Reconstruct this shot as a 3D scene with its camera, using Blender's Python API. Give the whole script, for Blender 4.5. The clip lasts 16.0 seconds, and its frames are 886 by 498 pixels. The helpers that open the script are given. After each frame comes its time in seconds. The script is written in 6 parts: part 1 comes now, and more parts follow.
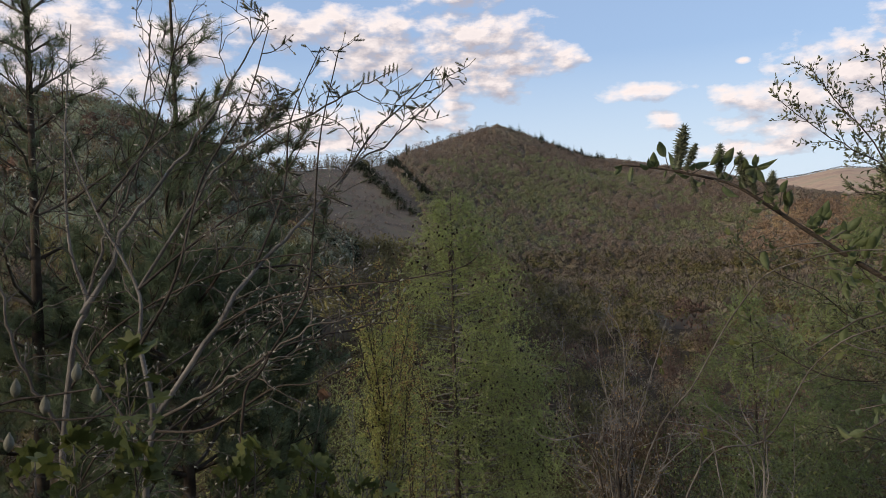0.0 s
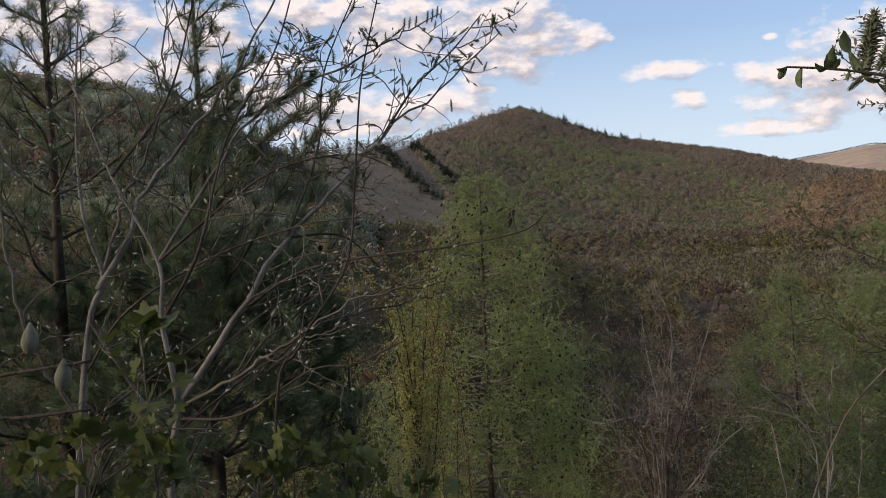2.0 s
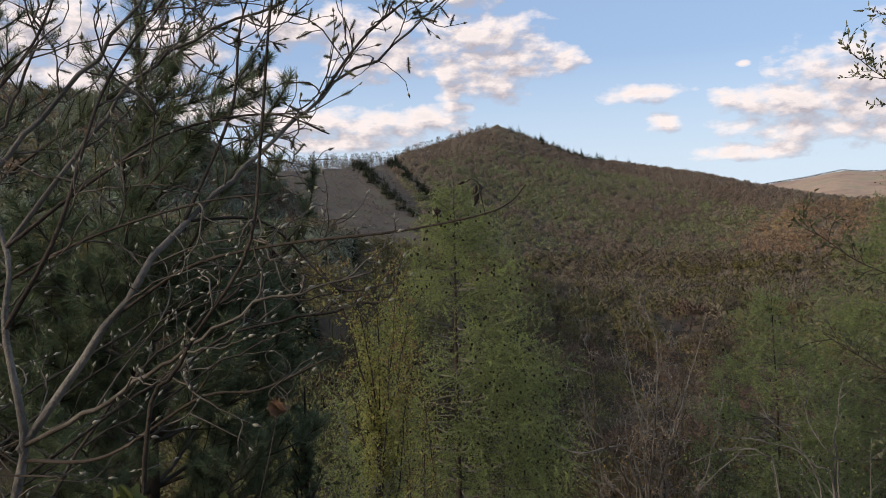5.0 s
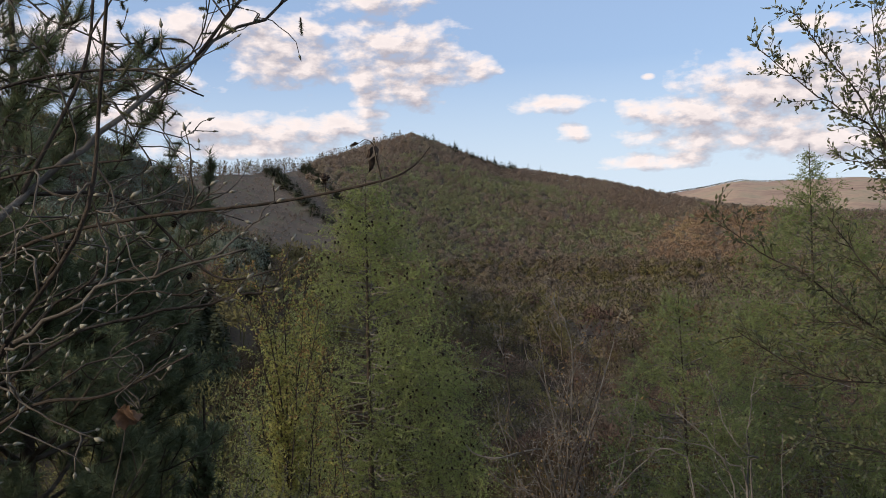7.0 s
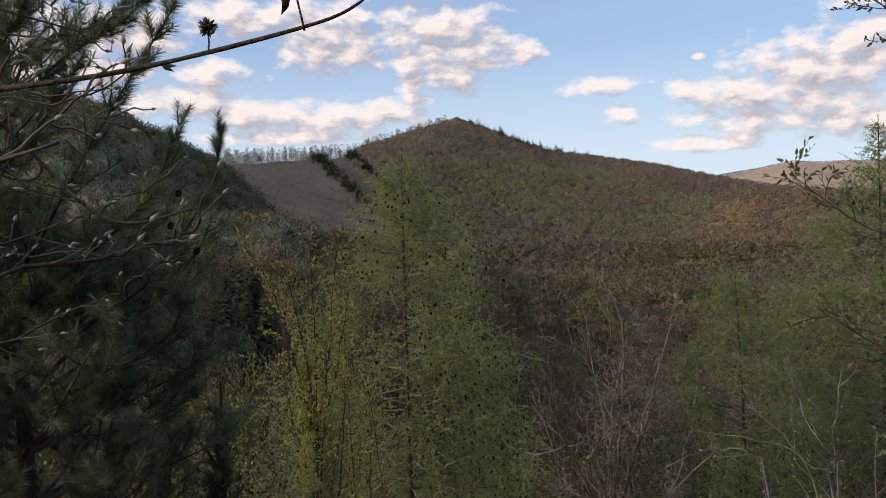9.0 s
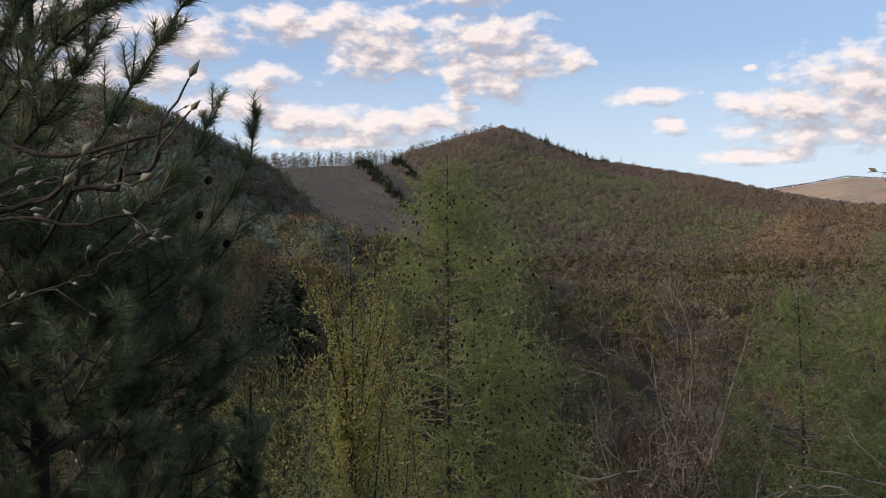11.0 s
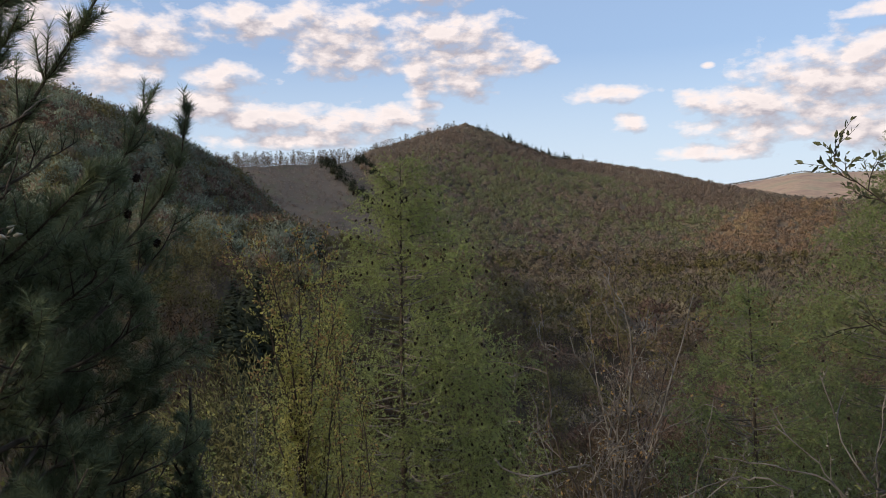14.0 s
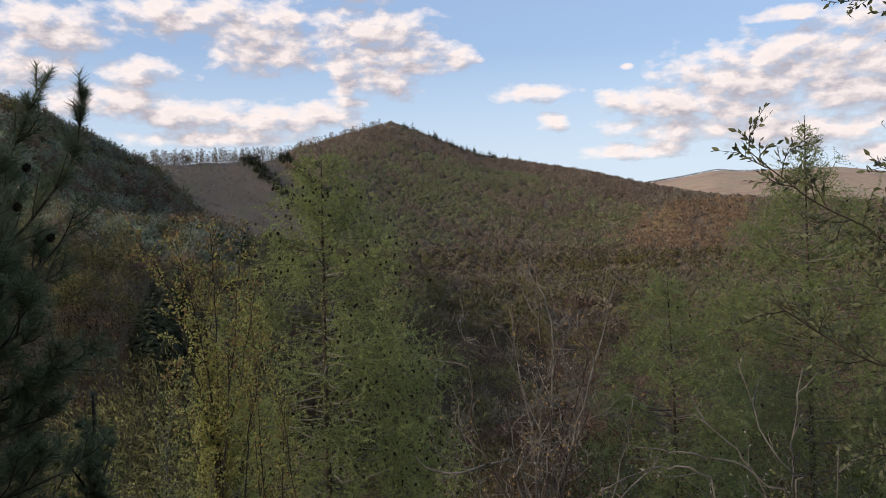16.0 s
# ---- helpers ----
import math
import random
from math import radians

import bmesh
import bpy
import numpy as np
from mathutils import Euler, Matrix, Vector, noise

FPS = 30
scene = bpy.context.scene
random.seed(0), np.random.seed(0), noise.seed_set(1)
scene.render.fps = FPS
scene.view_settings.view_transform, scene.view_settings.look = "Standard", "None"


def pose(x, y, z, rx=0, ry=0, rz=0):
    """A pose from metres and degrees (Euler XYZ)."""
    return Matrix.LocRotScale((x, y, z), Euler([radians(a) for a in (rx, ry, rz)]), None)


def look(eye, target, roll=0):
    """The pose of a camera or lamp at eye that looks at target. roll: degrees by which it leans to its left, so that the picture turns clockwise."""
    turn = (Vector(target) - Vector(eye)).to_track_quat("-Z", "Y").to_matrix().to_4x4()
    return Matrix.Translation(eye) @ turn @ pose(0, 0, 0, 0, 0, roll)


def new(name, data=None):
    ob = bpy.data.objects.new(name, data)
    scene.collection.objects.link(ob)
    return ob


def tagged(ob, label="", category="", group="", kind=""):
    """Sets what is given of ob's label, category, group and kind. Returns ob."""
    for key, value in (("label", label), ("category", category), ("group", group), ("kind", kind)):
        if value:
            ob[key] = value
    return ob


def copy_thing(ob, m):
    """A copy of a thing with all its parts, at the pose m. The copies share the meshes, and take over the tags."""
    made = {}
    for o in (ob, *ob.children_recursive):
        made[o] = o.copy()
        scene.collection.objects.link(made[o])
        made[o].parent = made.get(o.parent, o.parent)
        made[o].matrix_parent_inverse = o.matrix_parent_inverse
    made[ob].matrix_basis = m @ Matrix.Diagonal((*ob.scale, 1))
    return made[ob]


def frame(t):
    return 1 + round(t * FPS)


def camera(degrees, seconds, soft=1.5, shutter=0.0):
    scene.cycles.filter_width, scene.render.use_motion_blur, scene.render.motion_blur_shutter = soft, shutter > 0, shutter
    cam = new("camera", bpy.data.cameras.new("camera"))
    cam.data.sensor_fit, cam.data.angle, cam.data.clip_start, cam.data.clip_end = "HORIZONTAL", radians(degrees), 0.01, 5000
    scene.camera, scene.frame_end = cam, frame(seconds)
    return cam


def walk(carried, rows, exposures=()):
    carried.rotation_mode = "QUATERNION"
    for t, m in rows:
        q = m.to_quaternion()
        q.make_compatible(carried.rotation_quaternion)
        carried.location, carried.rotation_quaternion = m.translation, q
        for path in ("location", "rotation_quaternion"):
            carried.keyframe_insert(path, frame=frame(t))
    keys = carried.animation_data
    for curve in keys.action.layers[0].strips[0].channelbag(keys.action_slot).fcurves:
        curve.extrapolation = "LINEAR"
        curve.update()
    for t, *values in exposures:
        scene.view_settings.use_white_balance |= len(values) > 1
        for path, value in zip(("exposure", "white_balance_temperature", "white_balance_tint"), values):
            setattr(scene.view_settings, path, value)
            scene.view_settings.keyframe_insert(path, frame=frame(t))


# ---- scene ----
# ---------------------------------------------------------------- camera
cam = camera(60.0, 16.0, soft=0.6)
PATH = [
    (0, (-0.003, -0.013, 1.599), (-0.0049, 1.9860, 1.5298), -1.55),
    (0.5, (0.018, 0.014, 1.593), (0.0008, 2.0116, 1.5067), -2.26),
    (1, (-0.011, 0.068, 1.573), (-0.0206, 2.0629, 1.4270), -2.58),
    (1.5, (-0.103, 0.147, 1.553), (-0.0833, 2.1458, 1.4778), -2.55),
    (2, (-0.092, 0.251, 1.540), (-0.1560, 2.2464, 1.4290), -2.25),
    (2.5, (-0.005, 0.356, 1.537), (-0.1277, 2.3505, 1.4566), -1.98),
    (3, (-0.011, 0.466, 1.503), (-0.0321, 2.4623, 1.3861), -2.03),
    (3.5, (-0.081, 0.567, 1.473), (-0.0297, 2.5639, 1.3664), -1.56),
    (6, (0.001, 0.835, 1.430), (-0.0258, 2.8344, 1.3711), -0.88),
    (6.5, (0.020, 0.888, 1.404), (0.0418, 2.8867, 1.3251), -1.15),
    (7, (-0.010, 0.958, 1.394), (0.2122, 2.9448, 1.3406), -1.09),
    (7.5, (-0.045, 1.039, 1.391), (0.3140, 3.0061, 1.3532), -1.72),
    (8, (0.010, 1.123, 1.368), (0.3494, 3.0942, 1.3455), -1.85),
    (8.4, (0.076, 1.253, 1.326), (0.1801, 3.2498, 1.3838), -2.49),
    (8.5, (0.096, 1.258, 1.309), (0.2023, 3.2551, 1.3054), -2.31),
    (8.7, (0.112, 1.327, 1.305), (0.2253, 3.3217, 1.2145), -1.77),
    (11, (0.091, 1.821, 1.242), (0.0837, 3.8200, 1.1730), -0.13),
    (11.5, (0.162, 1.859, 1.236), (0.1422, 3.8575, 1.1720), -0.20),
    (12, (0.197, 1.879, 1.227), (0.1632, 3.8770, 1.1560), -0.81),
    (12.5, (0.210, 1.870, 1.232), (0.1739, 3.8682, 1.1561), -1.59),
    (13, (0.212, 1.863, 1.235), (0.1566, 3.8604, 1.1556), -1.35),
    (13.5, (0.224, 1.864, 1.231), (0.3091, 3.8607, 1.1652), -0.56),
    (14, (0.223, 1.871, 1.233), (0.3077, 3.8681, 1.1583), -0.74),
    (14.5, (0.229, 1.879, 1.232), (0.2644, 3.8774, 1.1587), -1.47),
    (15, (0.251, 1.881, 1.229), (0.3330, 3.8782, 1.1495), -1.36),
    (15.5, (0.289, 1.959, 1.230), (0.4966, 3.9461, 1.1470), -1.44),
    (16, (0.271, 1.979, 1.198), (0.5449, 3.9589, 1.1159), -1.11),
]
EXPOSURE = 0.3
walk(cam, [(t, look(eye, target, roll)) for t, eye, target, roll in PATH], [(0.0, EXPOSURE), (16.0, EXPOSURE)])

# ---------------------------------------------------------------- light
SUN_ELEVATION, SUN_AZIMUTH = 18.0, -118.0          # azimuth from +y, positive towards +x
SKY_STRENGTH, SUN_STRENGTH = 0.10, 4.2


def sun_way():
    a, e = radians(SUN_AZIMUTH), radians(SUN_ELEVATION)
    return Vector((math.sin(a) * math.cos(e), math.cos(a) * math.cos(e), math.sin(e)))


sun = new("sun", bpy.data.lights.new("sun", "SUN"))
sun.data.energy, sun.data.angle, sun.data.color = SUN_STRENGTH, radians(10.0), (1.0, 0.80, 0.60)
sun.matrix_world = look(sun_way() * 50, (0, 0, 0))


class Nodes:
    """Short hand for building a node tree."""

    def __init__(self, tree):
        self.tree = tree

    def add(self, kind, **values):
        node = self.tree.nodes.new(kind)
        for key, value in values.items():
            setattr(node, key, value)
        return node

    def put(self, socket, value):
        if isinstance(value, bpy.types.NodeSocket):
            self.tree.links.new(value, socket)
        elif value is not None:
            socket.default_value = value

    def math(self, op, a, b=None, c=None, clamp=False):
        node = self.add("ShaderNodeMath", operation=op, use_clamp=clamp)
        for n, v in enumerate((a, b, c)):
            if v is not None:
                self.put(node.inputs[n], v)
        return node.outputs[0]

    def mix(self, fac, a, b, blend="MIX"):
        node = self.add("ShaderNodeMix", data_type="RGBA", blend_type=blend)
        self.put(node.inputs[0], fac)
        self.put(node.inputs[6], a)
        self.put(node.inputs[7], b)
        return node.outputs[2]

    def noise(self, vector, scale, detail=3.0, rough=0.55):
        node = self.add("ShaderNodeTexNoise")
        self.put(node.inputs["Vector"], vector)
        self.put(node.inputs["Scale"], scale)
        self.put(node.inputs["Detail"], detail)
        self.put(node.inputs["Roughness"], rough)
        return node.outputs[0]

    def ramp(self, fac, low, high):
        node = self.add("ShaderNodeMapRange")
        self.put(node.inputs[0], fac)
        self.put(node.inputs[1], low)
        self.put(node.inputs[2], high)
        return node.outputs[0]


# Cloud banks: azimuth, height, half width, half height (degrees).
CLOUDS = [
    (-27.0, 12.5, 5.5, 3.54), (-30.0, 8.5, 6.1, 2.18), (-18.7, 12.8, 3.9, 2.18), (-19.8, 10.3, 3.0, 0.95), (-13.4, 10.2, 3.0, 1.09),
    (-15.1, 8.3, 4.8, 1.09), (-10.3, 7.5, 5.1, 1.22), (-6.5, 6.6, 4.3, 1.22), (-2.1, 7.5, 4.5, 1.22), (-8.1, 5.9, 6.6, 0.68),
    (-11.2, 14.1, 3.7, 1.36), (-6.3, 14.4, 5.2, 1.22), (-4.7, 12.3, 4.6, 1.90), (-6.9, 11.3, 2.0, 0.95), (2.6, 13.4, 5.5, 1.77),
    (4.2, 11.6, 5.4, 1.77), (4.0, 9.8, 2.4, 1.22), (0.9, 10.6, 1.5, 1.68), (1.2, 8.5, 1.4, 0.48), (9.4, 11.6, 1.5, 0.96),
    (14.8, 8.9, 3.0, 0.68), (16.2, 6.7, 1.3, 0.72), (28.7, 9.5, 5.4, 2.04), (23.4, 8.0, 4.5, 1.09), (33.3, 10.2, 5.9, 1.90),
    (35.7, 7.8, 4.4, 2.04), (27.3, 6.1, 6.8, 1.22), (22.2, 4.6, 3.7, 0.68), (33.0, 5.5, 5.5, 1.36), (37.1, 4.0, 2.3, 0.95),
    (21.5, 10.5, 0.5, 0.24), (32.0, 13.1, 2.6, 0.54), (36.3, 12.5, 2.3, 0.82), (2.0, 16.6, 3.9, 1.09), (-9.5, 18.6, 5.5, 1.63),
    (42.0, 12.0, 7.3, 2.18), (41.0, 7.5, 6.1, 2.72),
    (30.5, 8.0, 6.0, 1.7), (26.5, 7.1, 4.6, 1.1), (35.0, 9.0, 6.0, 1.8), (-24.0, 10.0, 5.0, 1.6),
]


def cloud_group():
    """How thick the cloud is at an azimuth and a height in degrees."""
    tree = bpy.data.node_groups.new("cloud_cover", "ShaderNodeTree")
    for name in ("az", "el"):
        tree.interface.new_socket(name, in_out="INPUT", socket_type="NodeSocketFloat")
    tree.interface.new_socket("cover", in_out="OUTPUT", socket_type="NodeSocketFloat")
    n = Nodes(tree)
    come, go = n.add("NodeGroupInput"), n.add("NodeGroupOutput")
    az, el = come.outputs[0], come.outputs[1]
    field = None
    for a, e, w, h in CLOUDS:
        u = n.math("MULTIPLY_ADD", az, 1 / w, -a / w)
        v = n.math("MULTIPLY_ADD", el, 1 / h, -e / h)
        blob = n.math("SUBTRACT", 1.0, n.math("MULTIPLY_ADD", u, u, n.math("MULTIPLY", v, v)))
        blob = n.math("MAXIMUM", blob, -2.5)
        field = blob if field is None else n.math("SMOOTH_MAX", field, blob, 0.6)
    spot = n.add("ShaderNodeCombineXYZ")
    n.put(spot.inputs[0], n.math("MULTIPLY", az, 0.55))
    n.put(spot.inputs[1], el)
    small = n.noise(spot.outputs[0], 0.85, 7.0, 0.55)
    large = n.noise(spot.outputs[0], 0.17, 2.0, 0.5)
    # Away from the named banks a broken cover goes on all round.
    beyond = n.math("MAXIMUM", n.ramp(n.math("ABSOLUTE", az), 42.0, 60.0), n.ramp(el, 19.0, 26.0))
    open_sky = n.math("MULTIPLY_ADD", large, 6.0, -3.1)
    field = n.math("ADD", n.math("MULTIPLY", field, n.math("SUBTRACT", 1.0, beyond)), n.math("MULTIPLY", open_sky, beyond))
    cover = n.math("ADD", n.math("MULTIPLY_ADD", small, 4.4, -2.28), field)
    n.put(go.inputs[0], cover)
    return tree


def make_world():
    world = bpy.data.worlds.new("sky")
    scene.world = world
    world.use_nodes = True
    n = Nodes(world.node_tree)
    world.node_tree.nodes.clear()
    sky = n.add("ShaderNodeTexSky", sky_type="NISHITA", sun_disc=False, sun_elevation=radians(SUN_ELEVATION), sun_rotation=radians(SUN_AZIMUTH), altitude=500.0, air_density=1.0, dust_density=1.0, ozone_density=1.2)
    way = n.add("ShaderNodeTexCoord").outputs["Generated"]
    split = n.add("ShaderNodeSeparateXYZ")
    n.put(split.inputs[0], way)
    x, y, z = split.outputs
    az = n.math("MULTIPLY", n.math("ARCTAN2", x, y), 180 / math.pi)
    el = n.math("MULTIPLY", n.math("ARCSINE", z), 180 / math.pi)
    group = cloud_group()
    covers = []
    for da, de in ((0, 0), (-0.6, 0.95)):
        g = n.add("ShaderNodeGroup", node_tree=group)
        n.put(g.inputs[0], n.math("ADD", az, da))
        n.put(g.inputs[1], n.math("ADD", el, de))
        covers.append(g.outputs[0])
    mask = n.ramp(covers[0], -0.35, 0.85)
    mask = n.math("MULTIPLY", mask, n.ramp(el, -2.0, 1.5))
    lit = n.math("MULTIPLY_ADD", n.math("SUBTRACT", covers[0], covers[1]), 0.75, 0.44, clamp=True)
    thick = n.ramp(covers[0], 0.3, 2.4)
    lit = n.math("SUBTRACT", lit, n.math("MULTIPLY", thick, 0.42), clamp=True)
    cloud = n.mix(lit, (CLOUD_DARK[0], CLOUD_DARK[1], CLOUD_DARK[2], 1), (CLOUD_LIT[0], CLOUD_LIT[1], CLOUD_LIT[2], 1))
    pale = n.mix(0.55, sky.outputs[0], (SKY_BLUE[0], SKY_BLUE[1], SKY_BLUE[2], 1))
    pale = n.mix(n.ramp(el, 12.0, 1.0), pale, (SKY_LOW[0], SKY_LOW[1], SKY_LOW[2], 1))
    back = n.add("ShaderNodeBackground")
    n.put(back.inputs[0], n.mix(mask, pale, cloud))
    n.put(back.inputs[1], SKY_STRENGTH)
    out = n.add("ShaderNodeOutputWorld")
    n.put(out.inputs[0], back.outputs[0])


# Radiance before the sky's strength.
CLOUD_LIT, CLOUD_DARK = (8.7, 7.7, 7.4), (4.0, 3.75, 4.2)
SKY_BLUE, SKY_LOW = (3.7, 5.1, 7.9), (5.8, 6.7, 7.7)
make_world()

# ---------------------------------------------------------------- materials


def material(name, colours, scale=3.0, rough=0.8, bump=0.0, fine=40.0, tone=0.0, glow_through=0.0, space="Object", random_tint=0.0, stretch=(1, 1, 1), grit=0.55):
    """A mottled surface: three colours mixed by noise at two scales; tone: how far each piece's own tone counts; glow_through: light that passes a leaf."""
    mat = bpy.data.materials.new(name)
    mat.use_nodes = True
    n = Nodes(mat.node_tree)
    shader = mat.node_tree.nodes["Principled BSDF"]
    out = mat.node_tree.nodes["Material Output"]
    place = n.add("ShaderNodeTexCoord").outputs[space]
    if stretch != (1, 1, 1):
        mapping = n.add("ShaderNodeMapping")
        n.put(mapping.inputs["Vector"], place)
        mapping.inputs["Scale"].default_value = stretch
        place = mapping.outputs[0]
    a, b, c = ((*v, 1.0) for v in colours)
    coarse = n.ramp(n.noise(place, scale, 3.0), 0.35, 0.65)
    if tone:
        own = n.add("ShaderNodeAttribute", attribute_name="tone").outputs["Fac"]
        coarse = n.math("ADD", n.math("MULTIPLY", coarse, 1 - tone), n.math("MULTIPLY", own, tone))
    if random_tint:
        island = n.add("ShaderNodeNewGeometry").outputs["Random Per Island"]
        coarse = n.math("ADD", n.math("MULTIPLY", coarse, 1 - random_tint), n.math("MULTIPLY", island, random_tint))
    colour = n.mix(n.ramp(coarse, 0.0, 0.5), a, b)
    colour = n.mix(n.ramp(coarse, 0.5, 1.0), colour, c)
    grain = n.noise(place, fine, 4.0, 0.65)
    colour = n.mix(grit, colour, n.mix(grain, (0.35, 0.35, 0.35, 1), (1.65, 1.65, 1.65, 1)), "MULTIPLY")
    n.put(shader.inputs["Base Color"], colour)
    shader.inputs["Roughness"].default_value = rough
    shader.inputs["Specular IOR Level"].default_value = 0.25
    if bump:
        relief = n.add("ShaderNodeBump")
        relief.inputs["Strength"].default_value = bump
        relief.inputs["Distance"].default_value = 0.01
        n.put(relief.inputs["Height"], grain)
        n.put(shader.inputs["Normal"], relief.outputs[0])
    if glow_through:
        thin = n.add("ShaderNodeBsdfTranslucent")
        n.put(thin.inputs[0], colour)
        both = n.add("ShaderNodeMixShader")
        both.inputs[0].default_value = glow_through
        n.put(both.inputs[1], shader.outputs[0])
        n.put(both.inputs[2], thin.outputs[0])
        n.put(out.inputs[0], both.outputs[0])
    return mat


